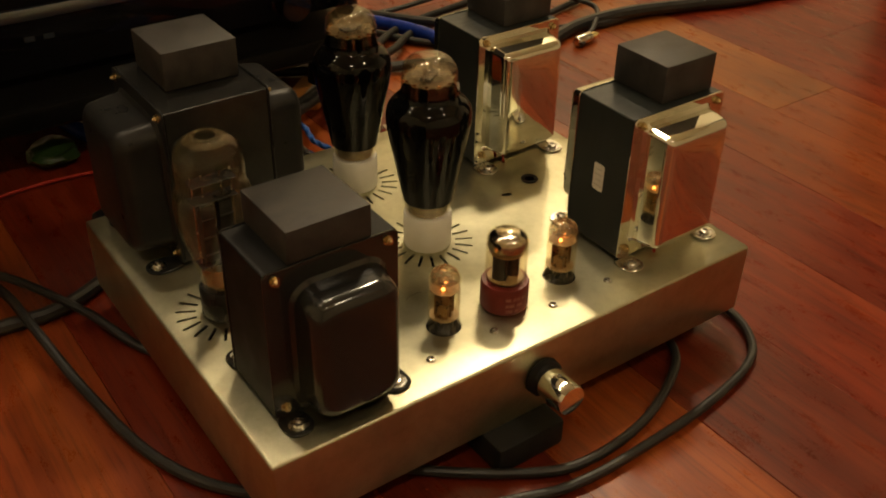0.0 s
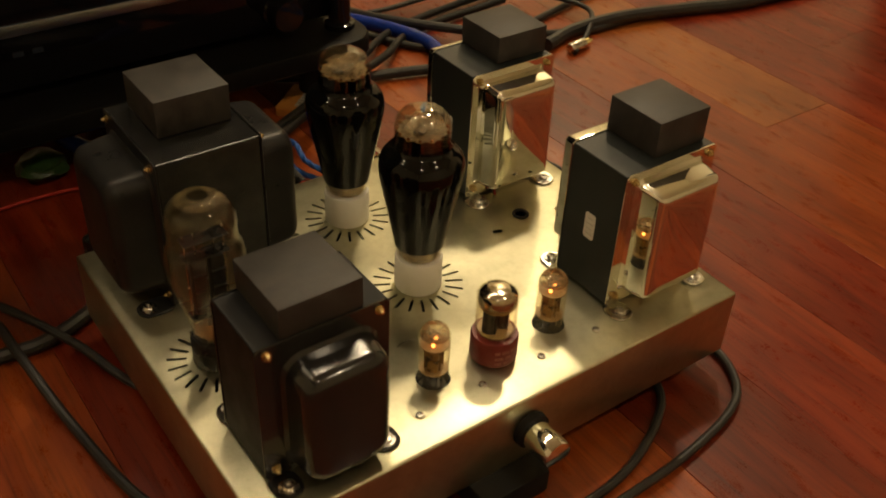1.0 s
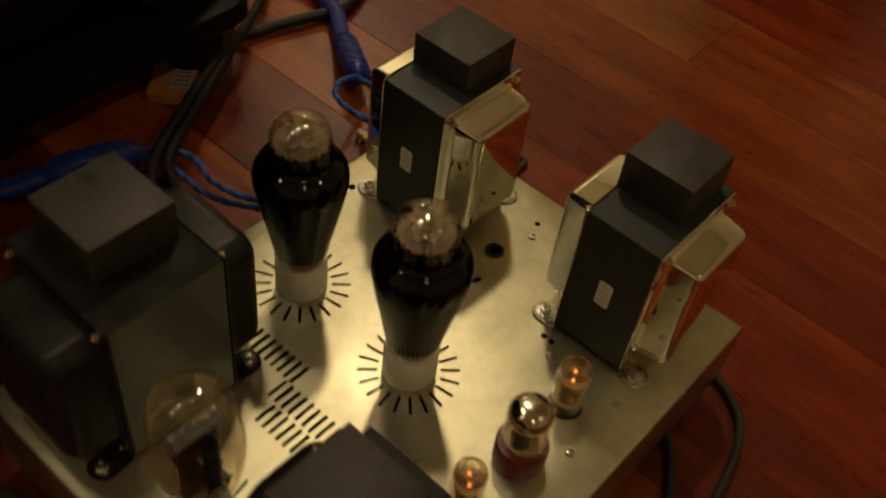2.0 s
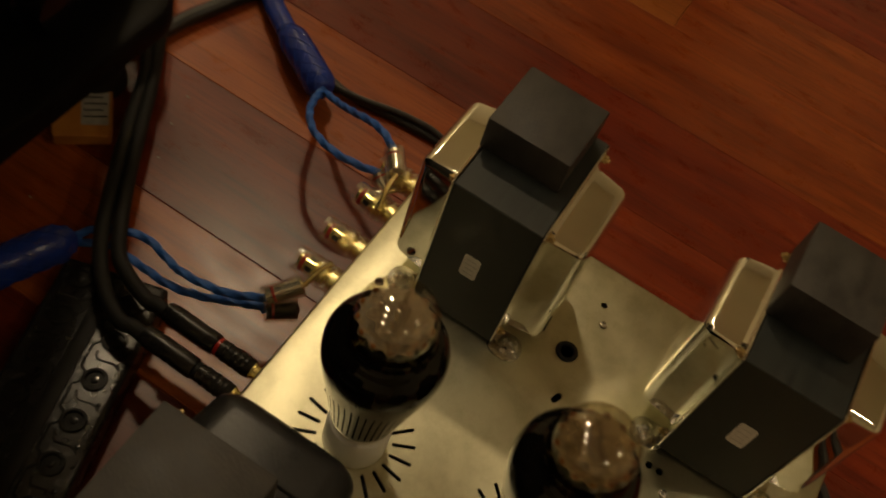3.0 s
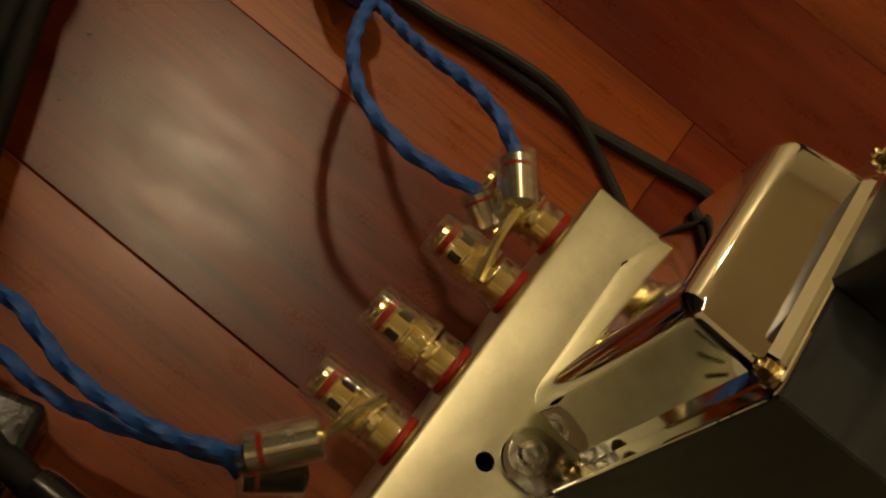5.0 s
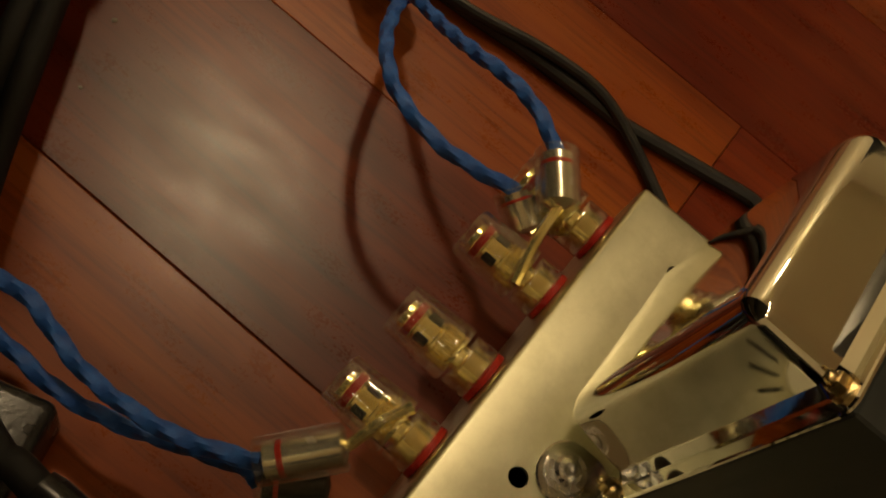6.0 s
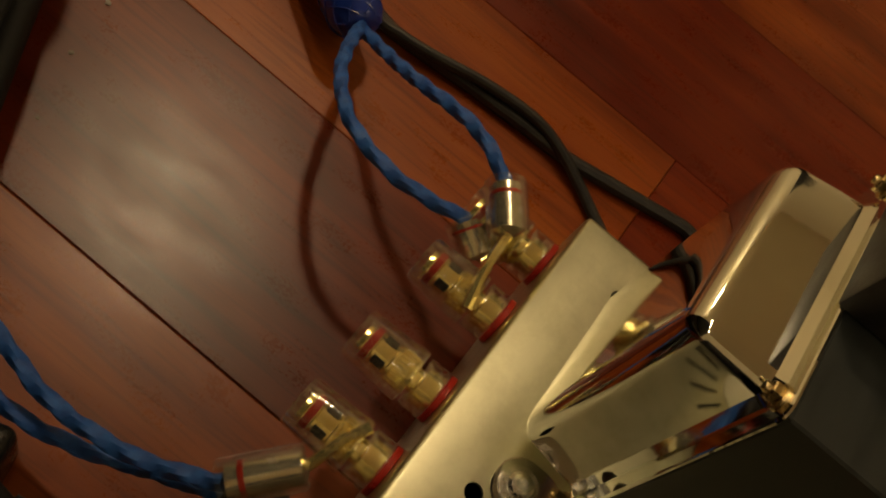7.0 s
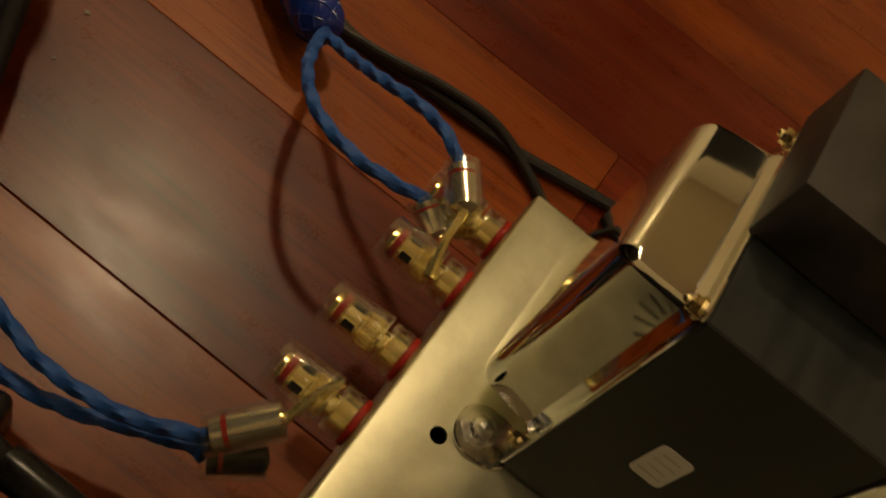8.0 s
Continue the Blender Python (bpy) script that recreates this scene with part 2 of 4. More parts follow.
CORE = plain("lamination_black", (0.012, 0.015, 0.014), (0.022, 0.026, 0.024), (0.36, 0.52), 0.0, 40, 800, 0.15, stretch=(1, 6, 1))
BLOCK = plain("dark_block", (0.016, 0.0148, 0.013), (0.052, 0.046, 0.040), (0.44, 0.68), 0.0, 60, 500, 0.3, stretch=(1, 1.6, 1))
CERAMIC = plain("white_ceramic", (0.84, 0.82, 0.72), (0.90, 0.88, 0.79), (0.28, 0.38), 0.0, 80, 900, 0.05)
BAKELITE = plain("black_bakelite", (0.008, 0.0075, 0.007), (0.015, 0.014, 0.013), (0.22, 0.34), 0.0, 60, 900, 0.05, spec=0.35)
EMBOSSED = plain("embossed_black_plastic", (0.009, 0.009, 0.009), (0.022, 0.021, 0.020), (0.18, 0.30), 0.0, 120, 700, 0.25)
RED_BASE = plain("red_bakelite", (0.13, 0.016, 0.012), (0.20, 0.030, 0.022), (0.28, 0.40), 0.0, 60, 900, 0.08)
RED_PLASTIC = plain("red_plastic", (0.30, 0.014, 0.010), (0.42, 0.026, 0.016), (0.25, 0.35), 0.0, 80, 900, 0.03)
BLUE_CORD = plain("blue_braid", (0.015, 0.070, 0.32), (0.030, 0.14, 0.52), (0.40, 0.58), 0.0, 240, 2200, 0.5)
BLUE_SLEEVE = plain("blue_heat_shrink", (0.008, 0.026, 0.20), (0.014, 0.042, 0.32), (0.14, 0.24), 0.0, 90, 420, 0.6)
BRAID_BLUE = plain("glossy_blue_braid", (0.010, 0.032, 0.22), (0.016, 0.048, 0.32), (0.12, 0.20), 0.0, 240, 900, 0.0)
BLACK_CABLE = plain("black_cable_jacket", (0.012, 0.012, 0.012), (0.024, 0.023, 0.021), (0.34, 0.5), 0.0, 80, 900, 0.15)
BRAID_CABLE = plain("black_mesh_sleeve", (0.004, 0.004, 0.004), (0.011, 0.0105, 0.0095), (0.5, 0.65), 0.0, 420, 2600, 0.6, spec=0.35)
RUBBER = plain("black_rubber", (0.007, 0.007, 0.007), (0.013, 0.0125, 0.012), (0.5, 0.65), 0.0, 80, 900, 0.2, spec=0.3)
SHELF = plain("dark_shelf_lacquer", (0.004, 0.004, 0.004), (0.008, 0.0075, 0.007), (0.32, 0.46), 0.0, 20, 300, 0.1, spec=0.1)
GLOSS_BLACK = plain("gloss_black_panel", (0.004, 0.004, 0.005), (0.007, 0.007, 0.009), (0.06, 0.12), 0.0, 20, 300, 0.0)
ALU = plain("brushed_aluminium_trim", (0.30, 0.34, 0.42), (0.42, 0.47, 0.56), (0.22, 0.32), 1.0, 30, 900, 0.1, stretch=(0.05, 1, 1))
WALL = plain("beige_wall_paint", (0.72, 0.67, 0.49), (0.78, 0.73, 0.55), (0.6, 0.75), 0.0, 3, 200, 0.1)
CEILING = plain("white_ceiling_paint", (0.80, 0.79, 0.62), (0.84, 0.83, 0.66), (0.7, 0.8), 0.0, 3, 200, 0.1)
PAPER = plain("white_label", (0.70, 0.67, 0.60), (0.80, 0.77, 0.71), (0.5, 0.6), 0.0, 200, 1200, 0.05)
LABEL_GREY = plain("greyish_label_paper", (0.30, 0.28, 0.24), (0.40, 0.38, 0.33), (0.5, 0.6), 0.0, 200, 1200, 0.05)
INK = plain("faded_ink", (0.52, 0.49, 0.44), (0.60, 0.57, 0.52), (0.5, 0.6), 0.0, 200, 900, 0.0)
KRAFT = plain("orange_envelope_paper", (0.40, 0.15, 0.022), (0.52, 0.22, 0.036), (0.5, 0.65), 0.0, 60, 600, 0.2)
GETTER = plain("getter_mirror", (0.50, 0.48, 0.43), (0.74, 0.72, 0.66), (0.10, 0.22), 1.0, 150, 800, 0.02)
CARBON = plain("carbon_coating", (0.0015, 0.0015, 0.0015), (0.003, 0.0028, 0.0026), (0.02, 0.04), 0.0, 60, 700, 0.0, ior=1.45, spec=0.35)
ANODE = plain("grey_anode", (0.035, 0.034, 0.033), (0.075, 0.073, 0.070), (0.35, 0.5), 0.6, 200, 1500, 0.1)
TAN_ANODE = plain("tan_anode", (0.20, 0.115, 0.035), (0.46, 0.29, 0.10), (0.22, 0.36), 0.8, 200, 1500, 0.1)
FADED = plain("faded_pink_print", (0.20, 0.05, 0.04), (0.32, 0.13, 0.10), (0.5, 0.6), 0.0, 300, 900, 0.0)
MICA_DARK = plain("smoked_mica", (0.055, 0.036, 0.014), (0.21, 0.145, 0.058), (0.3, 0.45), 0.0, 200, 1500, 0.1)
MICA = plain("mica_spacer", (0.30, 0.19, 0.07), (0.55, 0.38, 0.17), (0.25, 0.4), 0.0, 200, 1500, 0.1)
AMBER = plain("amber_metal", (0.24, 0.085, 0.018), (0.42, 0.18, 0.045), (0.10, 0.2), 0.7, 120, 900, 0.02)
NICKEL = plain("nickel_wire", (0.50, 0.46, 0.38), (0.62, 0.58, 0.48), (0.2, 0.3), 1.0, 200, 900, 0.0)
DARK_BRASS = plain("brown_tube_ring", (0.20, 0.13, 0.05), (0.34, 0.24, 0.10), (0.12, 0.22), 0.8, 200, 900, 0.02)
RED_WIRE = plain("red_wire", (0.28, 0.014, 0.009), (0.38, 0.026, 0.014), (0.35, 0.45), 0.0, 200, 900, 0.0)
GREEN_PLASTIC = plain("green_plastic", (0.008, 0.020, 0.004), (0.022, 0.050, 0.010), (0.3, 0.45), 0.0, 80, 900, 0.1)
DUST = plain("pale_dust", (0.26, 0.23, 0.19), (0.36, 0.32, 0.27), (0.8, 0.9), 0.0, 200, 900, 0.0)
GLASS = glass_material("tube_glass", (0.93, 0.905, 0.83), 0.016, 0.075, 0.6, 5.0)
THIN_GLASS = glass_material("thin_tube_glass", (0.97, 0.94, 0.87), 0.02, 0.028, 0.60, 4.5)
CLEAR = glass_material("clear_plastic", (0.985, 0.98, 0.95), 0.05, 0.035, 0.95, 1.8, 0.07)
def film_material(name, dark, light, low, high):
    mat, nt, b = nodes_of(name)
    fac = noise_tex(nt, coords(nt), 420.0, 5, 0.65)
    nt.links.new(ramp(nt, fac, [(0.35, dark), (0.65, light)]), b.inputs["Base Color"])
    nt.links.new(to_range(nt, fac, low, high), b.inputs["Alpha"])
    b.inputs["Metallic"].default_value = 0.0
    b.inputs["Roughness"].default_value = 0.45
    return mat


FILM = film_material("translucent_mica", (0.36, 0.24, 0.09), (0.72, 0.56, 0.28), 0.02, 0.20)
FILM_AMBER = film_material("amber_mica_film", (0.14, 0.085, 0.03), (0.30, 0.20, 0.08), 0.10, 0.45)
FILM_BROWN = film_material("brown_getter_film", (0.16, 0.085, 0.035), (0.42, 0.26, 0.12), 0.35, 0.80)
FILAMENT = glow_material("heater_glow", (1.0, 0.30, 0.05), 5.0)
LED = plain("unlit_indicator", (0.020, 0.024, 0.034), (0.034, 0.040, 0.055), (0.2, 0.3))
DOME_GLOW = glow_material("added_dome_glow", (1.0, 0.77, 0.50), 34.0)

# ---- room shell ----
X0, X1, Y0, Y1, CEIL = -2.20, 2.90, -2.40, 2.90, 2.48
for name, b in (("wall_west", (X0 - 0.1, X0, Y0 - 0.1, Y1 + 0.1, 0, CEIL)), ("wall_east", (X1, X1 + 0.1, Y0 - 0.1, Y1 + 0.1, 0, CEIL)),
                ("wall_south", (X0, X1, Y0 - 0.1, Y0, 0, CEIL)), ("wall_north", (X0, X1, Y1, Y1 + 0.1, 0, CEIL))):
    tagged(part(name, box(*b), WALL, smooth=False), "plain beige painted room wall", "wall", kind="structure")
tagged(part("ceiling", box(X0 - 0.1, X1 + 0.1, Y0 - 0.1, Y1 + 0.1, CEIL + 0.002, CEIL + 0.1), CEILING, smooth=False), "plain off-white painted ceiling", "ceiling", kind="structure")

# ---- round lights on the ceiling, their domes added ----
for x, y, watts in DOWNLIGHTS_AND_FILL:
    dl = thing("downlight_or_fill", "round light on the ceiling with a white rim and an added glowing dome", "lamp", "ceiling downlights", Matrix.Translation((x, y, CEIL)))
    part("rim", lathe([(0.085, -0.001), (0.087, -0.006), (0.101, -0.005), (0.105, 0.0), (0.101, 0.0015), (0.085, 0.0015)], 32, cap=False), CEILING, dl)
    # dome shape and glow are added so light also reaches ceiling and walls
    part("lens", lathe([(0.085, 0.0012), (0.084, -0.012), (0.076, -0.028), (0.058, -0.041), (0.032, -0.049), (0.0, -0.052)], 32, cap=False), DOME_GLOW, dl, "added glowing dome that lights the ceiling")
    data = bpy.data.lights.new("downlight_beam", "AREA")
    data.shape, data.size, data.energy, data.color = "DISK", 0.17, watts, WARM
    beam = new("downlight_beam", data)
    beam.parent = dl
    beam.location = (0, 0, -0.056)


# ---- amplifier: chassis ----
amp = thing("tube_amplifier", "brushed steel valve amplifier with chrome and black transformers on wooden floor", "amplifier")


def slot(bm, x, y, length, width, angle):
    m = pose(x, y, ZT, 0, 0, angle) @ Matrix.Translation((0, 0, -0.01))
    pts = rounded_loop(length, width, width * 0.49, 3)
    a = [bm.verts.new(m @ Vector((px, py, 0))) for px, py in pts]
    b = [bm.verts.new(m @ Vector((px, py, 0.02))) for px, py in pts]
    skin(bm, [a, b])


TUBE_A, TUBE_B, RECT = (0.2022, 0.1405), (0.2015, 0.2422), (0.0425, 0.1475)
SMALL_A, MIDDLE, SMALL_B = (0.1536, 0.0510), (0.2020, 0.0480), (0.2553, 0.0515)

cutter = bmesh.new()
for cx, cy in (TUBE_A, TUBE_B, RECT):
    for k in range(20):
        a = 2 * math.pi * (k + 0.5) / 20
        slot(cutter, cx + 0.0275 * math.cos(a), cy + 0.0275 * math.sin(a), 0.0135, 0.0022, math.degrees(a))
for x, y0, n in ((0.1485, 0.187, 10), (0.132, 0.121, 12), (0.114, 0.131, 9)):
    for k in range(n):
        slot(cutter, x, y0 + 0.0062 * k, 0.0165, 0.0028, 0)
for x, y, r in ((*SMALL_A, 0.0120), (*SMALL_B, 0.0120), (0.3702, 0.1643, 0.0022), (0.3800, 0.2842, 0.0026), (0.2946, 0.2868, 0.0030),
                (0.3717, 0.198, 0.0018), (0.2895, 0.0955, 0.0022), (0.2895, 0.0885, 0.0022)):
    add_lathe(cutter, [(r, ZT - 0.01), (r, ZT + 0.01)], 24, Matrix.Translation((x, y, 0)))
slot(cutter, 0.2937, 0.1602, 0.0085, 0.0042, -20)

shell = bmesh.new()
bmesh.ops.create_cube(shell, size=1.0, matrix=Matrix.Translation((CW / 2, CD / 2, (ZT + 0.023) / 2)) @ Matrix.Diagonal((CW, CD, ZT - 0.023, 1)))
bmesh.ops.bevel(shell, geom=[e for e in shell.edges if max(v.co.z for v in e.verts) > 0.05], offset=0.0020, segments=3, profile=0.5, affect="EDGES")
bmesh.ops.delete(shell, geom=[f for f in shell.faces if all(v.co.z < 0.03 for v in f.verts)], context="FACES_ONLY")


def baked(name, bm, cut):
    """The sheet-metal shell given its thickness and pierced."""
    a, b = bpy.data.meshes.new(name), bpy.data.meshes.new(name + "_cut")
    bmesh.ops.recalc_face_normals(bm, faces=bm.faces[:])
    bmesh.ops.recalc_face_normals(cut, faces=cut.faces[:])
    bm.to_mesh(a), cut.to_mesh(b), bm.free(), cut.free()
    oa, ob = new(name, a), new(name + "_cut", b)
    s = oa.modifiers.new("thick", "SOLIDIFY")
    s.thickness, s.offset = 0.0015, -1
    m = oa.modifiers.new("pierce", "BOOLEAN")
    m.operation, m.object, m.solver = "DIFFERENCE", ob, "EXACT"
    bpy.context.view_layer.update()
    dg = bpy.context.evaluated_depsgraph_get()
    res = bpy.data.meshes.new_from_object(oa.evaluated_get(dg))
    bpy.data.objects.remove(oa), bpy.data.objects.remove(ob)
    out = bmesh.new()
    out.from_mesh(res)
    bpy.data.meshes.remove(res)
    return out


part("chassis", baked("chassis", shell, cutter), STEEL, amp, "brushed steel chassis box with slotted vents")
part("bottom_plate", box(0.004, CW - 0.004, 0.004, CD - 0.004, 0.0235, 0.025), BLACK_MATT, amp, smooth=False)
for fx, fy in ((0.035, 0.035), (CW - 0.03, 0.03), (0.03, CD - 0.03), (CW - 0.03, CD - 0.03)):
    part("foot", lathe([(0.0, 0.0), (0.013, 0.0), (0.0145, 0.002), (0.012, 0.0235), (0.0, 0.0235)], 20), RUBBER, amp, at=Matrix.Translation((fx, fy, 0)))


def screw(x, y, z, r, parent, material=ZINC, name="screw"):
    bm = bmesh.new()
    add_lathe(bm, [(r, 0), (r, r * 0.25), (r * 0.8, r * 0.5), (r * 0.48, r * 0.56), (r * 0.46, r * 0.2), (0, r * 0.2)], 20)
    return part(name, bm, material, parent, at=Matrix.Translation((x, y, z)))


for sx in (0.1265, 0.1775, 0.2285, 0.2795):
    screw(sx, 0.027, ZT, 0.0030, amp)
for sx, sy in ((0.3565, 0.1587), (0.2785, 0.0815)):
    screw(sx, sy, ZT, 0.0028, amp)
part("grommet", lathe([(0.0068, 0), (0.0072, 0.0006), (0.0068, 0.0014), (0.0048, 0.0015), (0.0042, 0.0008), (0.0042, -0.004), (0, -0.004)], 24), RUBBER, amp, at=Matrix.Translation((0.325, 0.1692, ZT)))

knob = part("volume_knob", lathe([(0.0108, 0.006), (0.0112, 0.0068), (0.0112, 0.029), (0.0104, 0.0312), (0.0, 0.0316)], 40, along_y(pose(0, 0, 0, 0, 0, 180))), CHROME, amp, "polished chrome volume knob", at=Matrix.Translation((0.198, 0, 0.052)))
part("washer", lathe([(0.0132, 0.0), (0.0138, 0.001), (0.0134, 0.0058), (0.0108, 0.0064), (0.0, 0.0064)], 40, along_y(pose(0, 0, 0, 0, 0, 180))), RUBBER, knob, "black rubber washer")
part("set_screw", lathe([(0.0015, 0), (0.0015, 0.0004), (0.0008, 0.0003), (0, -0.0006)], 12, Matrix.Translation((0, -0.017, 0.0111))), RUBBER, knob)


# ---- transformers ----
def bell(w, h, d, r, fillet, draft, lean=0.0):
    """A pressed end bell over a flange: its mouth at y = 0, its slightly pillowed face at y = -d; centred in x and z."""
    bm = bmesh.new()
    loops = []
    for y, inset in ((0.0, -0.0022), (-0.0006, -0.0016), (-0.0022, 0.0), (-(d - fillet) * 0.5, draft * 0.35)):
        loops.append((y, inset))
    for k in range(9):
        a = radians(90 * k / 8)
        loops.append((-(d - fillet) - fillet * math.sin(a), draft + fillet * (1 - math.cos(a))))
    last = draft + fillet
    for f, out in ((0.15, 0.0003), (0.4, 0.0006), (0.7, 0.0008)):
        loops.append((-d - out, last + (min(w, h) / 2 - last) * f))
    rows = []
    for y, inset in loops:
        row = []
        for x, z in rounded_loop(w - 2 * inset, h - 2 * inset, max(r - inset * 0.5, 0.002), 7):
            row.append(bm.verts.new((x, y * (1 - lean * (z / h + 0.5)) if y < -0.003 else y, z)))
        rows.append(row)
    skin(bm, rows)
    return bm


def hex_nut(r, t, stud=0.0):
    bm = bmesh.new()
    add_lathe(bm, [(r * 1.25, 0), (r * 1.25, t * 0.2), (r * 1.0, t * 0.2)], 24, cap=True)
    add_lathe(bm, [(r * 0.97, t * 0.2), (r, t * 0.3), (r, t * 0.9), (r * 0.9, t), (r * 0.55, t)], 6)
    add_lathe(bm, [(r * 0.52, t), (r * 0.52, t + stud), (r * 0.4, t + stud + 0.0006), (0, t + stud + 0.0006)], 16)
    return bm


def transformer(name, label, at, w, stack, h, bell_size, block, materials, foot_out, block_shift=(0, 0), bell_shift=0.0, lean=0.0, tab_in=0.0085):
    core_mat, bell_mat, nut_mat, foot_mat = materials
    # stacked laminations with a slightly uneven edge
    bm = bmesh.new()
    add_box(bm, -w / 2, w / 2, -stack / 2, stack / 2, 0.003, h, bevel=0.0006, segments=1)
    core = part(name, bm, core_mat, amp, label, at=at)
    bw, bh, bz, bd, br, bf = bell_size
    for side in (1, -1):
        turn = Matrix() if side == 1 else pose(0, 0, 0, 0, 0, 180)
        place = turn @ Matrix.Translation((0, -stack / 2, 0))
        # flange plate with its corners rounded, and two foot tabs bent outwards
        bm = rounded_plate(w + 0.0015, h - 0.001, 0.004, 0.0013, m=place @ Matrix.Translation((0, -0.0014, h / 2 + 0.0015)) @ Matrix.Rotation(radians(-90), 4, "X"))
        part("flange", bm, bell_mat, core)
        for sx in (-1, 1):
            tab = rounded_plate(0.019, foot_out + 0.010, 0.0085, 0.0016, m=place @ Matrix.Translation((sx * (w / 2 - tab_in), -(foot_out + 0.010) / 2 + 0.002, 0.0003)))
            part("foot_tab", tab, foot_mat, core)
            washer = lathe([(0.0062, 0), (0.0062, 0.0007), (0.0026, 0.0008), (0.0, 0.0008)], 24)
            add_lathe(washer, [(0.0040, 0.0008), (0.0041, 0.0020), (0.0032, 0.0029), (0.0018, 0.0031), (0.0017, 0.0016), (0, 0.0016)], 20)
            part("foot_screw", washer, ZINC, core, at=place @ Matrix.Translation((sx * (w / 2 - tab_in), -foot_out, 0.0019)))
            for z in (h - 0.0050, 0.010):
                part("nut", hex_nut(0.0025, 0.0028, 0.0008), nut_mat, core, at=place @ Matrix.Translation((sx * (w / 2 - 0.0065), -0.0014, z)) @ Matrix.Rotation(radians(90), 4, "X"))
        part("end_bell", bell(bw, bh, bd, br, bf, 0.0018, lean), bell_mat, core, at=place @ Matrix.Translation((bell_shift * side, -0.0014, bz)))
    bs, bt = block
    bm = bmesh.new()
    add_box(bm, -bs / 2, bs / 2, -bs / 2, bs / 2, h + 0.0006, h + bt, bevel=0.0009, segments=2)
    for v in bm.verts:
        v.co += Vector(noise.noise_vector(v.co * 60)) * 0.0004
    part("top_block", bm, BLOCK, core, "dark grey matt block with a scuffed top", at=Matrix.Translation((*block_shift, 0)))
    return core


CHROME_SET = (CORE, CHROME, BRASS, TAB_STEEL)
BLACK_SET = (BLACK_MATT, BLACK_ENAMEL, BRASS, BLACK_ENAMEL)
SATIN_SET = (VARNISHED, SATIN_BLACK, BRASS, SATIN_BLACK)
OUT_SIZE = dict(w=0.0860, stack=0.054, h=0.1140, bell_size=(0.0625, 0.0925, 0.0610, 0.0235, 0.0050, 0.0065), lean=0.03, bell_shift=-0.0015, materials=CHROME_SET, foot_out=0.0120, tab_in=0.0050)
front_out = transformer("output_transformer", "dark laminated output transformer with chrome end bells", Matrix.Translation((0.3445, 0.0690, ZT)), block_shift=(0.0140, 0.0045), block=(0.0490, 0.0280), **OUT_SIZE)
rear_out = transformer("output_transformer", "dark laminated output transformer with chrome end bells", Matrix.Translation((0.3395, 0.2385, ZT)), block_shift=(0.0140, 0.0050), block=(0.0490, 0.0230), **dict(OUT_SIZE, w=0.0810))
choke = transformer("choke_transformer", "black enamelled choke with rounded end bells", Matrix.Translation((0.0620, 0.0585, ZT)), 0.085, 0.052, 0.105, (0.060, 0.088, 0.0475, 0.025, 0.014, 0.009), (0.0535, 0.0215), BLACK_SET, 0.0125, (0.0, 0.001), 0.003)
mains = transformer("mains_transformer", "large black enamelled mains transformer with rounded end bells", pose(0.077, 0.254, ZT, 0, 0, -90), 0.090, 0.075, 0.1205, (0.078, 0.098, 0.060, 0.031, 0.014, 0.010), (0.054, 0.0280), SATIN_SET, 0.0175, (-0.011, 0.004))


def paper_label(parent, w, h, m):
    lab = part("label", rounded_plate(w, h, 0.002, 0.0003, m=m), PAPER, parent, "small white printed sticker")
    for k in range(4):
        bw = w * (0.70 if k % 2 else 0.55)
        part("print_line", box(-bw / 2, bw / 2, -0.0004, 0.0004, 0.0003, 0.0004, m=m @ Matrix.Translation((0, h * (0.3 - 0.2 * k), 0))), INK, lab, smooth=False)


FACE = pose(0, 0, 0, 90, 0, -90)
paper_label(front_out, 0.0105, 0.0215, Matrix.Translation((-0.04315, 0.0, 0.058)) @ FACE)
paper_label(rear_out, 0.0105, 0.0195, Matrix.Translation((-0.04065, 0.0015, 0.058)) @ FACE)
for t, x0 in ((front_out, -0.012), (rear_out, -0.016)):
    part("lead_wire", cord([(x0, -0.033, 0.024), (x0, -0.034, 0.010), (x0 + 0.002, -0.034, -0.002), (x0 + 0.002, -0.034, -0.012)], 0.0012, n=8), RED_WIRE, t, "thin red lead wire")


ring = bmesh.new()
add_tube(ring, [Vector((0.0105 * math.cos(2 * math.pi * q / 32), 0, 0.0105 * math.sin(2 * math.pi * q / 32))) for q in range(33)], 0.0004, n=6)
part("embossed_ring", ring, BLACK_ENAMEL, choke, at=Matrix.Translation((0.0082, -0.0524, 0.0216)))
scratch = bmesh.new()
add_tube(scratch, spline([(0.1486, 0.0885, 0.08), (0.1537, 0.0905, 0.08), (0.1594, 0.0905, 0.08), (0.1668, 0.0888, 0.08)], 6), lambda q: 0.00012 + 0.0008 * q * (1 - q), n=6)
for v in scratch.verts:
    v.co.z = ZT + 0.0001 + (v.co.z - ZT) * 0.1
part("scratch", scratch, ZINC, amp, "bright curved scratch in the steel")


# ---- valve sockets and valves ----
def thin_glass(profile, n=40, wall=0.0008):
    """A hollow bulb: the outside, then back down the inside."""
    top, rmax = profile[-1][1], max(p[0] for p in profile)
    inner = [(max(r - wall, 0.0), z - wall * max(0.0, 1 - r / rmax) if z > 0.5 * top else z + wall * max(0.0, 1 - r / rmax)) for r, z in profile]
    bm = bmesh.new()
    add_lathe(bm, inner[::-1] + profile, n, cap=False)
    return bm


def smooth_profile(points, steps=5):
    return [(max(p.x, 0.0), p.z) for p in spline([(r, 0, z) for r, z in points], steps)]


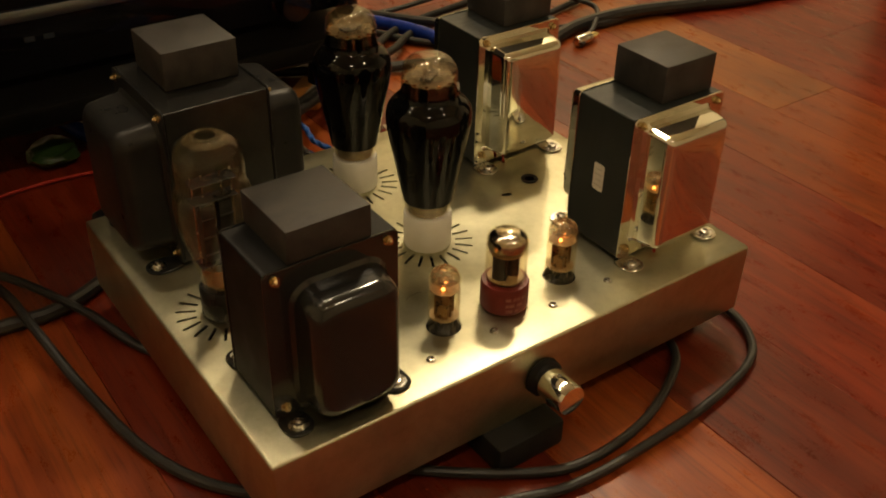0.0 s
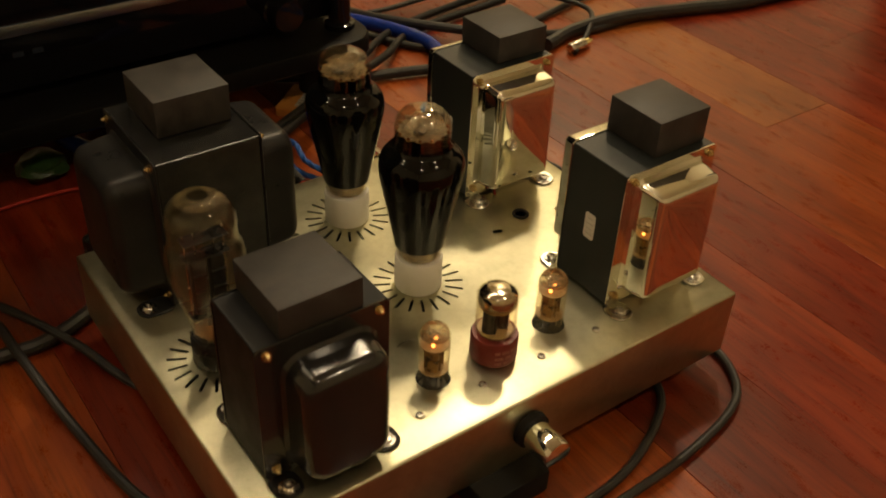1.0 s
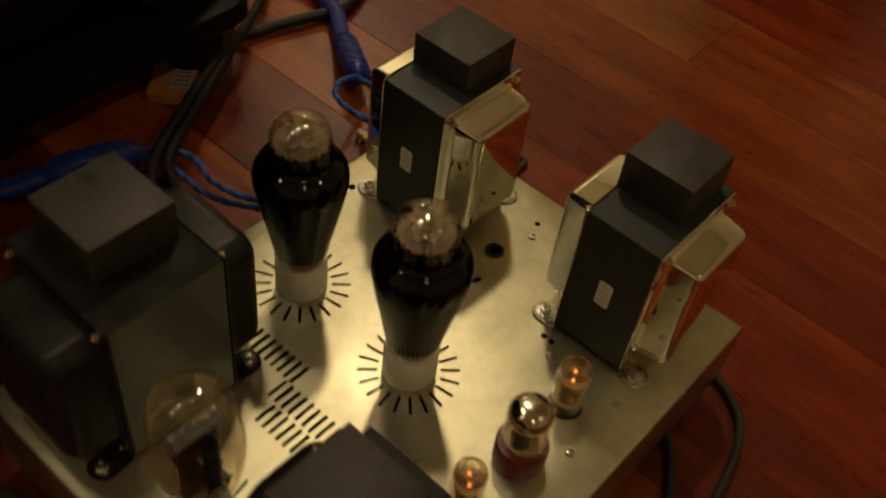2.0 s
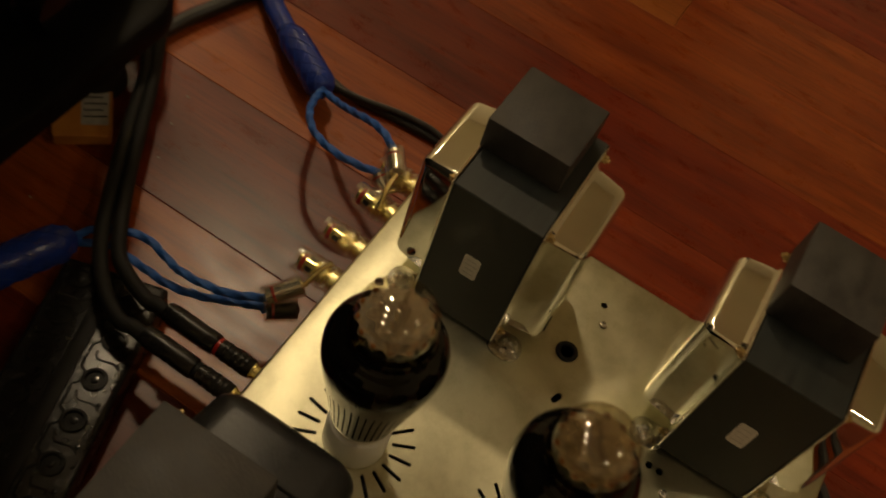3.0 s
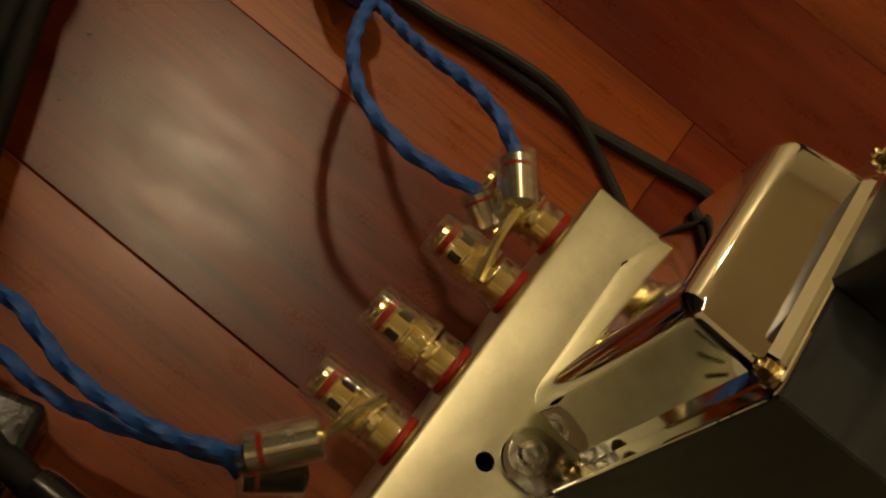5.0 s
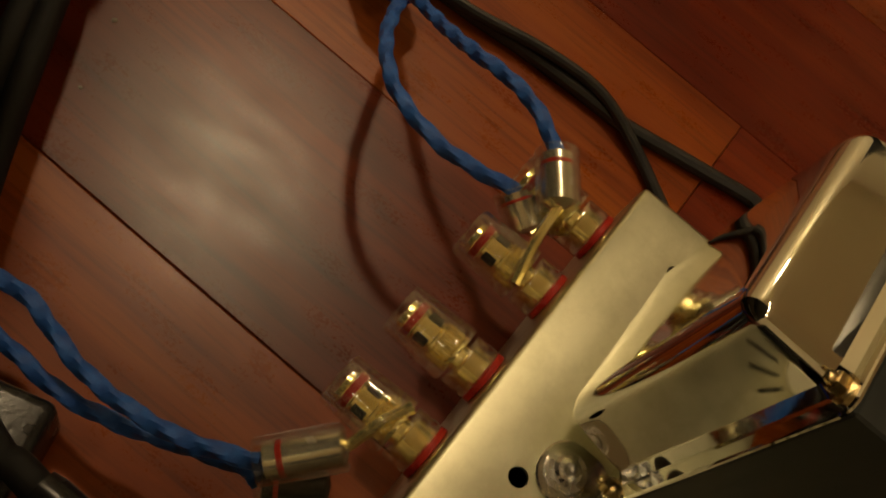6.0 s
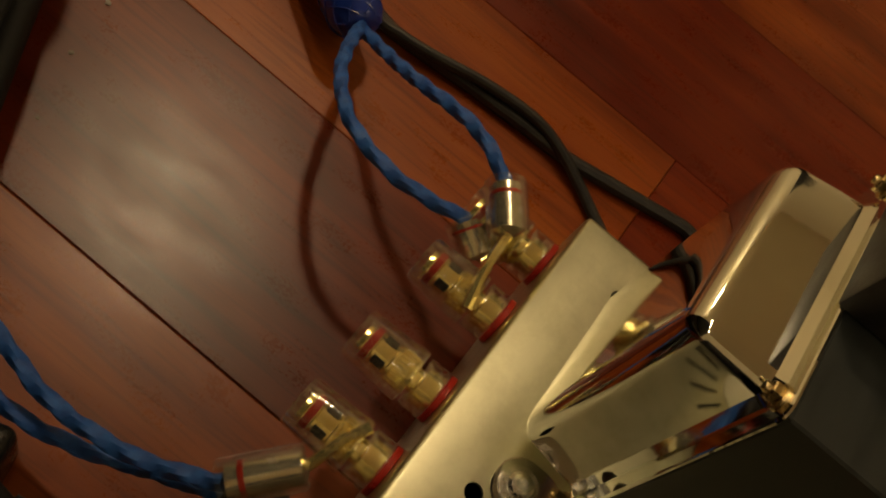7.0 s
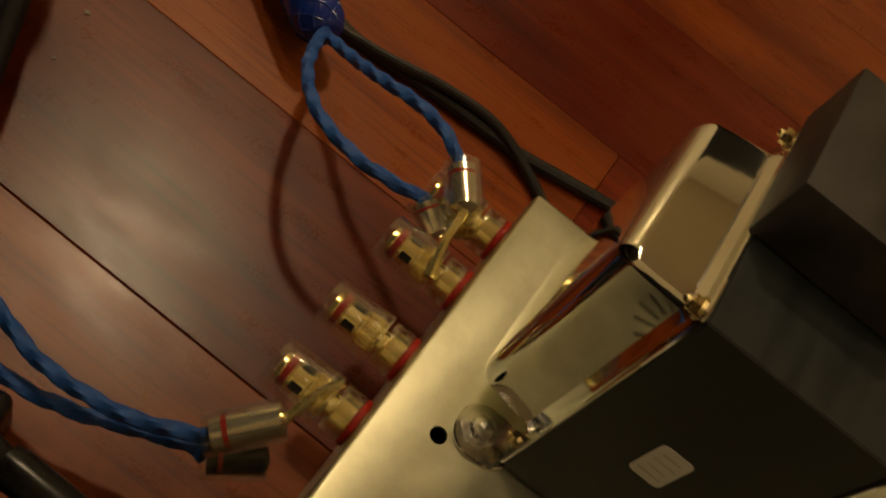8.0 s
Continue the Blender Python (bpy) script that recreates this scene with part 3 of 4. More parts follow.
def ring_wire(r, z, wire, n=24):
    bm = bmesh.new()
    pts = [Vector((r * math.cos(2 * math.pi * k / n), r * math.sin(2 * math.pi * k / n), z)) for k in range(n + 1)]
    add_tube(bm, pts, wire, n=6)
    return bm


def rods(places, r, z0, z1):
    bm = bmesh.new()
    for x, y in places:
        add_lathe(bm, [(r, z0), (r, z1)], 8, Matrix.Translation((x, y, 0)))
    return bm


for cx, cy in (TUBE_A, TUBE_B):
    s = part("valve_socket", lathe([(0.0, 0.0002), (0.0172, 0.0002), (0.0178, 0.0012), (0.0178, 0.0262), (0.0170, 0.0276), (0.0, 0.0276)], 40), CERAMIC, amp, "white ceramic valve socket", at=Matrix.Translation((cx, cy, ZT)))


def power_valve(x, y, turn):
    v = thing("power_valve", "black-coated shouldered power valve with clear dome top", "vacuum tube", "power valves", pose(x, y, ZT + 0.028, 0, 0, turn))
    body = [(0.0150, 0.0), (0.0163, 0.002), (0.0176, 0.008), (0.0198, 0.020), (0.0232, 0.038), (0.0268, 0.056), (0.0294, 0.071), (0.0300, 0.078), (0.0290, 0.0850), (0.0252, 0.0905),
            (0.0218, 0.0930), (0.0200, 0.0958), (0.0194, 0.1000), (0.0194, 0.1090), (0.0184, 0.1150), (0.0158, 0.1195), (0.0112, 0.1225), (0.0056, 0.1238), (0.0, 0.1241)]
    body = [(r, z * 0.98) for r, z in body]
    prof = smooth_profile(body, 3)
    part("glass_bulb", thin_glass(prof, 48), GLASS, v, "clear glass bulb")
    coat = [(r + 0.00012, z) for r, z in prof if 0.009 < z < 0.0972]
    part("carbon_coating", lathe(coat, 48, cap=False), CARBON, v, "glossy black carbon coating")
    part("base_ring", lathe([(0.0, 0.0004), (0.0140, 0.0004), (0.0148, 0.004), (0.0158, 0.009), (0.0, 0.0095)], 32), DARK_BRASS, v, "brown metallic ring")
    # scalloped mica bridge filling the neck, and a smaller one above it
    for name, rad, wave, lobes, z, mat, label in (("mica_disc", 0.0176, 0.0011, 13, 0.1040, MICA_DARK, "scalloped brown mica spacer"), ("upper_mica", 0.0130, 0.0016, 9, 0.1105, FILM_AMBER, "thin amber mica disc")):
        bm = bmesh.new()
        edge = [Vector(((rad + wave * math.cos(lobes * a)) * math.cos(a), (rad + wave * math.cos(lobes * a)) * math.sin(a), 0)) for a in [2 * math.pi * k / 104 for k in range(104)]]
        skin(bm, [[bm.verts.new(p + Vector((0, 0, z + dz))) for p in edge] for dz in (0.0, 0.0006)])
        part(name, bm, mat, v, label)
    # golden boxes round the rim of the mica paint its lit edge
    bm = bmesh.new()
    for k in range(13):
        a = 2 * math.pi * k / 13
        add_box(bm, 0.0164, 0.0182, -0.0012, 0.0012, 0.1046, 0.1058, bevel=0.0003, segments=1, m=Matrix.Rotation(a, 4, "Z"))
    part("lit_rim_boxes", bm, AMBER, v, "golden boxes round the mica rim for its lit edge", smooth=False)
    part("anode_top", box(-0.0085, 0.0085, -0.0040, 0.0040, 0.1047, 0.1072, bevel=0.001), ANODE, v)
    part("support_rods", rods([(-0.0115, 0), (0.0115, 0), (0, 0.0085), (0, -0.0085)], 0.0006, 0.1046, 0.1128), NICKEL, v)
    bm = bmesh.new()
    for sx in (-0.008, -0.0027, 0.0027, 0.008):
        add_tube(bm, spline([(sx, 0, 0.1111), (sx, 0.001, 0.1143), (sx + 0.0015, 0, 0.1155), (sx + 0.002, -0.001, 0.1138)], 5), 0.0005, n=6)
    part("filament_hooks", bm, NICKEL, v)
    return v


power_valve(*TUBE_A, 35)
power_valve(*TUBE_B, 10)

# rectifier
rect = thing("rectifier_valve", "clear shouldered rectifier valve in a black base", "vacuum tube", at=Matrix.Translation((*RECT, ZT)))
part("valve_base", lathe([(0.0, 0.0004), (0.0158, 0.0004), (0.0164, 0.0014), (0.0164, 0.0205), (0.0150, 0.0225), (0.0, 0.0225)], 36), BAKELITE, rect, "black bakelite base")
RP = smooth_profile([(0.0140, 0.0226), (0.0148, 0.028), (0.0176, 0.042), (0.0214, 0.058), (0.0250, 0.074), (0.0258, 0.084), (0.0250, 0.0930), (0.0231, 0.0985), (0.0222, 0.1030), (0.0223, 0.1085), (0.0220, 0.1160), (0.0198, 0.1245), (0.0128, 0.1305), (0.0050, 0.1325), (0.0, 0.1327)], 3)
part("glass_bulb", thin_glass(RP, 44), THIN_GLASS, rect, "clear glass bulb")
for sx in (-1, 1):
    bm = bmesh.new()
    add_box(bm, sx * 0.0062 - 0.0046, sx * 0.0062 + 0.0046, -0.0042, 0.0042, 0.044, 0.086, bevel=0.0012)
    for k in range(3):
        add_box(bm, sx * 0.0062 - 0.0046, sx * 0.0062 + 0.0046, -0.0062, 0.0062, 0.050 + 0.013 * k, 0.0507 + 0.013 * k)
    part("anode", bm, ANODE, rect)
for z in (0.0415, 0.0885, 0.1010):
    part("mica_disc", box(-0.0150, 0.0150, -0.0060, 0.0060, z, z + 0.0006, bevel=0.0002, segments=1), BAKELITE, rect)
part("support_rods", rods([(-0.0062, 0), (0.0062, 0), (-0.013, 0), (0.013, 0)], 0.0006, 0.026, 0.1060), NICKEL, rect)
part("glass_stem", lathe([(0.010, 0.0228), (0.0075, 0.030), (0.006, 0.040), (0.0, 0.0402)], 20), DARK_BRASS, rect)
part("getter_flash", lathe([(r - 0.0011, z) for r, z in RP if 0.127 < z < 0.1322], 40, cap=False), FILM, rect, "thin smoky getter flash")
# amber patch low in the bulb, painted in place of reflected glints
bm = bmesh.new()
arc = [(r - 0.0011, z) for r, z in RP if 0.026 < z < 0.047]
rows = [[bm.verts.new((r * math.cos(a), r * math.sin(a), z)) for a in [radians(200 + 9 * k) for k in range(9)]] for r, z in arc]
for p, q in zip(rows, rows[1:]):
    for i in range(8):
        bm.faces.new((p[i], p[i + 1], q[i + 1], q[i]))
part("amber_reflection_patch", bm, AMBER, rect, "amber patch inside the glass, painted for a reflection")


def small_valve(x, y, turn):
    v = thing("small_signal_valve", "small clear nine-pin valve with glowing orange heaters", "vacuum tube", "small signal valves", pose(x, y, ZT - 0.003, 0, 0, turn))
    prof = smooth_profile([(0.0070, 0.0), (0.0094, 0.0002), (0.0106, 0.002), (0.0108, 0.006), (0.0108, 0.038), (0.0104, 0.0434), (0.0086, 0.0474), (0.0048, 0.0498), (0.0018, 0.0508), (0.0010, 0.0532), (0.0004, 0.0545), (0.0, 0.0547)], 3)
    part("glass_bulb", thin_glass(prof, 36, 0.0007), THIN_GLASS, v, "clear glass bulb")
    part("socket", lathe([(0.0, -0.014), (0.0112, -0.014), (0.0112, -0.003), (0.0, -0.0028)], 28), BAKELITE, v)
    bm = bmesh.new()
    for sx in (-1, 1):
        add_box(bm, sx * 0.0038 - 0.0034, sx * 0.0038 + 0.0034, -0.0044, 0.0044, 0.014, 0.0335, bevel=0.0010)
        add_box(bm, sx * 0.0036 - 0.0004, sx * 0.0036 + 0.0004, -0.0058, 0.0058, 0.014, 0.0335)
    part("anode", bm, TAN_ANODE, v)
    for z in (0.0125, 0.0340):
        part("mica_disc", lathe([(0.0, z), (0.0098, z), (0.0098, z + 0.0005), (0.0, z + 0.0005)], 18), MICA, v)
    part("pins", rods([(0.0058 * math.cos(k * 0.628), 0.0058 * math.sin(k * 0.628)) for k in range(9)], 0.0004, -0.004, 0.0125), NICKEL, v)
    part("getter_flash", lathe([(r - 0.0009, z) for r, z in prof if 0.0415 < z < 0.0500], 32, cap=False), FILM_BROWN, v, "brownish getter flash")
    part("getter_ring", ring_wire(0.0040, 0.0400, 0.0006), NICKEL, v)
    for sx in (-1, 1):
        part("heater", lathe([(0.0, 0.0346), (0.0010, 0.0348), (0.0010, 0.0362), (0.0, 0.0366)], 10, Matrix.Translation((sx * 0.0036, 0, 0))), FILAMENT, v, "glowing orange heater tip")
    return v


small_valve(*SMALL_A, 40)
small_valve(*SMALL_B, 25)

mid = thing("driver_valve", "octal driver valve with a red base and silver top", "vacuum tube", at=Matrix.Translation((*MIDDLE, ZT)))
base = part("valve_base", lathe([(0.0, 0.0003), (0.0150, 0.0003), (0.0163, 0.0016), (0.0166, 0.004), (0.0166, 0.0195), (0.0158, 0.0212), (0.0, 0.0212)], 40), RED_BASE, mid, "dark red bakelite base")
for row, (z, widths) in enumerate(((0.0145, (0.0035, 0.005, 0.004)), (0.0095, (0.006, 0.0045)), (0.0050, (0.005, 0.0035)))):
    a = radians(-128)
    for wdt in widths:
        a += (wdt / 2 + 0.0008) / 0.0167
        m = Matrix.Rotation(a, 4, "Z") @ Matrix.Translation((0.01665, 0, z)) @ pose(0, 0, 0, 0, 0, 0)
        part("print_line", box(-0.00005, 0.00012, -wdt / 2, wdt / 2, -0.0011, 0.0011, m=m), FADED, base, smooth=False)
        a += (wdt / 2 + 0.0008) / 0.0167
MP = smooth_profile([(0.0138, 0.0213), (0.0142, 0.024), (0.0142, 0.046), (0.0143, 0.0505), (0.0134, 0.0550), (0.0098, 0.0582), (0.0045, 0.0596), (0.0, 0.0598)], 4)
part("glass_bulb", thin_glass(MP, 40), THIN_GLASS, mid, "clear glass bulb")
part("getter_flash", lathe([(r - 0.0010, z) for r, z in MP if 0.0470 < z < 0.0588] + [(0.0, 0.0589)], 40, cap=False), GETTER, mid, "bright silver getter flash")
bm = bmesh.new()
for sx in (-1, 1):
    add_lathe(bm, [(0.0, 0.0245), (0.0052, 0.0245), (0.0052, 0.0440), (0.0, 0.0440)], 20, Matrix.Translation((sx * 0.0050, 0, 0)))
    add_box(bm, sx * 0.0050 - 0.0003, sx * 0.0050 + 0.0003, -0.0066, 0.0066, 0.0245, 0.0440)
part("anode", bm, ANODE, mid, "dark grey twin anode plates")
for z in (0.0235, 0.0443):
    part("mica_disc", lathe([(0.0, z), (0.0122, z), (0.0122, z + 0.0005), (0.0, z + 0.0005)], 24), MICA, mid)


# ---- rear panel: binding posts and cinch sockets ----
def binding_post(x):
    m = Matrix.Translation((x, CD, 0.0575))
    p = part("binding_post", lathe([(0.0062, 0.0024), (0.0066, 0.0028), (0.0066, 0.0088), (0.0060, 0.0094), (0.0044, 0.0096), (0.0044, 0.0116), (0.0066, 0.0118), (0.0068, 0.0124), (0.0068, 0.0132), (0.0058, 0.0136), (0.0058, 0.0188),
                                    (0.0065, 0.0191), (0.0065, 0.0200), (0.0056, 0.0204), (0.0055, 0.0268), (0.0060, 0.0272), (0.0060, 0.0304), (0.0052, 0.0308), (0.0050, 0.0322), (0.0034, 0.0326), (0.0032, 0.0300), (0.0, 0.0298)], 28, along_y()), GOLD, amp, "gold-plated speaker binding post with clear cap", at=m)
    part("base_ring", lathe([(0.0, 0.0002), (0.0088, 0.0002), (0.0090, 0.0007), (0.0089, 0.0021), (0.0086, 0.0024), (0.0, 0.0025)], 32, along_y()), RED_PLASTIC, p, "red plastic ring")
    part("clear_sleeve", lathe([(0.0074, 0.0027), (0.0087, 0.0027), (0.0090, 0.0034), (0.0090, 0.0098), (0.0087, 0.0105), (0.0074, 0.0105), (0.0072, 0.0098), (0.0072, 0.0034), (0.0074, 0.0027)], 32, along_y(), cap=False), CLEAR, p, "clear plastic sleeve")
    bm = bmesh.new()
    n = 40
    rows = []
    for rr, zz, rib in ((0.0088, 0.0117, 0), (0.0097, 0.0119, 0), (0.0099, 0.0126, 0), (0.0097, 0.0160, 0), (0.0092, 0.0166, 1), (0.0085, 0.0338, 1), (0.0081, 0.0346, 0), (0.0072, 0.0349, 0), (0.0066, 0.0343, 0), (0.0068, 0.0320, 0), (0.0078, 0.0166, 0), (0.0084, 0.0128, 0)):
        rad = [rr + rib * (0.0003 if k % 4 < 2 else -0.0003) for k in range(n)]
        rows.append([bm.verts.new(along_y() @ Vector((r * math.cos(2 * math.pi * k / n), r * math.sin(2 * math.pi * k / n), zz))) for k, r in enumerate(rad)])
    skin(bm, rows + rows[:1], cap=False)
    part("clear_cap", bm, CLEAR, p, "ribbed clear plastic cap")
    part("red_band", lathe([(0.0058, 0.0274), (0.0062, 0.0275), (0.0062, 0.0300), (0.0058, 0.0301)], 28, along_y(), cap=False), RED_PLASTIC, p, "red marking band")
    bm = bmesh.new()
    for k in range(22):
        add_box(bm, 0.0056, 0.0066, -0.00042, 0.00042, 0.0137, 0.0187, bevel=0.0002, segments=1, m=along_y() @ Matrix.Rotation(2 * math.pi * k / 22, 4, "Z"))
    part("knurl", bm, GOLD, p, smooth=False)
    # black boxes paint the notches dark; the gold itself is uncut
    bm = bmesh.new()
    for k in range(4):
        add_box(bm, 0.0050, 0.00565, -0.0017, 0.0017, 0.0212, 0.0258, m=along_y() @ Matrix.Rotation(2 * math.pi * (k + 0.3) / 4, 4, "Z"))
    part("dark_window", bm, BAKELITE, p, "dark rectangle painted on for a notch in the gold", smooth=False)
    return p


for px in (0.2905, 0.3205, 0.3570, 0.3865):
    binding_post(px)


# ---- speaker cables ----
def spade(parent, tip, root, back, barrel=None):
    """A spade lug: fork at tip, bent arm to root, barrel from root back along the cord."""
    tip, root, back = Vector(tip), Vector(root), Vector(back)
    bm = bmesh.new()
    add_tube(bm, spline([tip, tip * 0.55 + root * 0.45 + Vector((0, 0.001, 0.0005)), root], 8), lambda t: 0.0021 - 0.0003 * t, n=8)
    arm = part("spade_lug", bm, GOLD, parent, "gold spade lug")
    d = (back - root)
    m = Matrix.Translation(root) @ d.to_track_quat("Z", "X").to_matrix().to_4x4()
    n = d.length
    part("barrel", lathe([(0.0, -0.001), (0.0034, 0.0), (0.0054, 0.0012), (0.0056, n * 0.97), (0.0, n)], 24, m), barrel or ALU_BRIGHT, arm, "polished metal barrel")
    part("red_band", lathe([(0.0056, n * 0.74), (0.00575, n * 0.745), (0.00575, n * 0.81), (0.0056, n * 0.815)], 24, m, cap=False), RED_PLASTIC, arm)
    part("clear_shell", lathe([(0.0060, 0.0), (0.0071, 0.0004), (0.0074, n * 0.15), (0.0074, n * 1.05), (0.0070, n * 1.08), (0.0062, n * 1.08), (0.0061, n * 0.9), (0.0060, 0.0)], 24, m, cap=False), CLEAR, arm, "clear plastic shell")
    for k in range(3):
        part("mark", box(-0.0012, 0.0012, -0.0001, 0.0001, -0.0002, 0.0002, m=m @ Matrix.Rotation(radians(-60), 4, "Z") @ Matrix.Translation((0, 0.00565, n * 0.35 + 0.0009 * k)) @ pose(0, 0, 0, 0, 25, 0)), INK, arm, smooth=False)
    return arm


ALU_BRIGHT = plain("polished_nickel", (0.80, 0.76, 0.62), (0.90, 0.86, 0.72), (0.14, 0.22), 0.85, 80, 900, 0.02)
ROPE = dict(lobes=3, twist=420.0, depth=0.16, n=12, steps=24)


def capsule(name, parent, points, r0, r1):
    bm = bmesh.new()
    prof = lambda t: r0 + (r1 - r0) * min(1.0, max(0.0, (1 - abs(2 * t - 1)) * 3.2)) if 0.02 < t < 0.98 else r0 * 0.8
    add_tube(bm, spline(points, 12), prof, n=18)
    for v in bm.verts:
        v.co += Vector(noise.noise_vector(v.co * 90)) * 0.0004
    sleeve = part(name, bm, BLUE_SLEEVE, parent, "shiny blue heat-shrink splitter sleeve")
    # open braid drawn over the sleeve: strands wound both ways
    line = spline(points, 12)
    up = Vector((0, 0, 1))
    for way in (1, -1):
        for k in range(7):
            path = []
            for q, p in enumerate(line):
                f = q / (len(line) - 1)
                d = (line[min(q + 1, len(line) - 1)] - line[max(q - 1, 0)]).normalized()
                side = d.cross(up).normalized()
                a = way * f * 5.2 + 2 * math.pi * k / 7
                path.append(p + (side * math.cos(a) + side.cross(d) * math.sin(a)) * (prof(min(max(f, 0.03), 0.97)) + 0.0002))
            strand = bmesh.new()
            add_tube(strand, path[1:-1], 0.00034, n=5)
            part("braid_strand", strand, BRAID_BLUE, sleeve)
    return sleeve


cable_a = thing("speaker_cable", "blue braided speaker cable with a heat-shrink splitter and gold spades", "cable", "speaker cables")
capsule("splitter_sleeve", cable_a, [(0.4428, 0.4236, 0.0245), (0.4530, 0.4395, 0.0225), (0.4680, 0.4630, 0.0200), (0.4840, 0.4880, 0.0150)], 0.0075, 0.0120)
part("main_cord", cord([(0.4825, 0.4860, 0.0150), (0.4980, 0.5080, 0.0120), (0.5150, 0.5340, 0.0110), (0.5300, 0.6000, 0.0110), (0.5000, 0.6800, 0.0100), (0.4400, 0.7600, 0.0100)], 0.0090, n=14), BLUE_SLEEVE, cable_a, "thick blue sleeved cord")
part("branch_cord", cord([(0.4440, 0.4255, 0.0260), (0.4194, 0.4183, 0.0400), (0.3987, 0.4091, 0.0500), (0.3805, 0.3925, 0.0580), (0.3725, 0.3702, 0.0620), (0.3756, 0.3525, 0.0600), (0.3812, 0.3393, 0.0570)], 0.0026, **ROPE), BLUE_CORD, cable_a, "twisted blue branch cord")
part("branch_cord", cord([(0.4435, 0.4250, 0.0240), (0.4253, 0.3999, 0.0440), (0.4142, 0.3825, 0.0580), (0.4079, 0.3667, 0.0670), (0.4021, 0.3539, 0.0720), (0.3957, 0.3435, 0.0740), (0.3900, 0.3364, 0.0745)], 0.0026, **ROPE), BLUE_CORD, cable_a, "twisted blue branch cord")
spade(cable_a, (0.3475, 0.3205, 0.0665), (0.3757, 0.3252, 0.0735), (0.3905, 0.3365, 0.0740))
spade(cable_a, (0.3840, 0.3185, 0.0520), (0.3740, 0.3275, 0.0535), (0.3800, 0.3395, 0.0570))

cable_b = thing("speaker_cable", "blue braided speaker cable curving across the floor to one post", "cable", "speaker cables")
capsule("splitter_sleeve", cable_b, [(0.2290, 0.4690, 0.0300), (0.2060, 0.4760, 0.0350), (0.1830, 0.4850, 0.0350), (0.1580, 0.4980, 0.0280)], 0.0075, 0.0125)
part("main_cord", cord([(0.1600, 0.4970, 0.0280), (0.1280, 0.5200, 0.0160), (0.0900, 0.5700, 0.0100), (0.0700, 0.6500, 0.0100), (0.0600, 0.8000, 0.0100)], 0.0090, n=14), BLUE_SLEEVE, cable_b, "thick blue sleeved cord")
part("branch_cord", cord([(0.2285, 0.4700, 0.0310), (0.2403, 0.4619, 0.0330), (0.2484, 0.4484, 0.0360), (0.2532, 0.4352, 0.0360), (0.2534, 0.4252, 0.0360), (0.2490, 0.4048, 0.0350), (0.2483, 0.3876, 0.0370), (0.2512, 0.3666, 0.0400), (0.2577, 0.3484, 0.0450), (0.2600, 0.3432, 0.0475)], 0.0026, **ROPE), BLUE_CORD, cable_b, "twisted blue branch cord")
part("branch_cord", cord([(0.2280, 0.4680, 0.0290), (0.2320, 0.4584, 0.0300), (0.2392, 0.4507, 0.0280), (0.2415, 0.4283, 0.0240), (0.2413, 0.4042, 0.0240), (0.2456, 0.3836, 0.0260), (0.2522, 0.3649, 0.0300), (0.2579, 0.3461, 0.0360), (0.2570, 0.3405, 0.0385)], 0.0026, **ROPE), BLUE_CORD, cable_b, "twisted blue branch cord")
spade(cable_b, (0.2955, 0.3205, 0.0660), (0.2770, 0.3275, 0.0560), (0.2600, 0.3430, 0.0480))
spade(cable_b, (0.2640, 0.3250, 0.0360), (0.2690, 0.3240, 0.0400), (0.2570, 0.3400, 0.0385), BAKELITE)

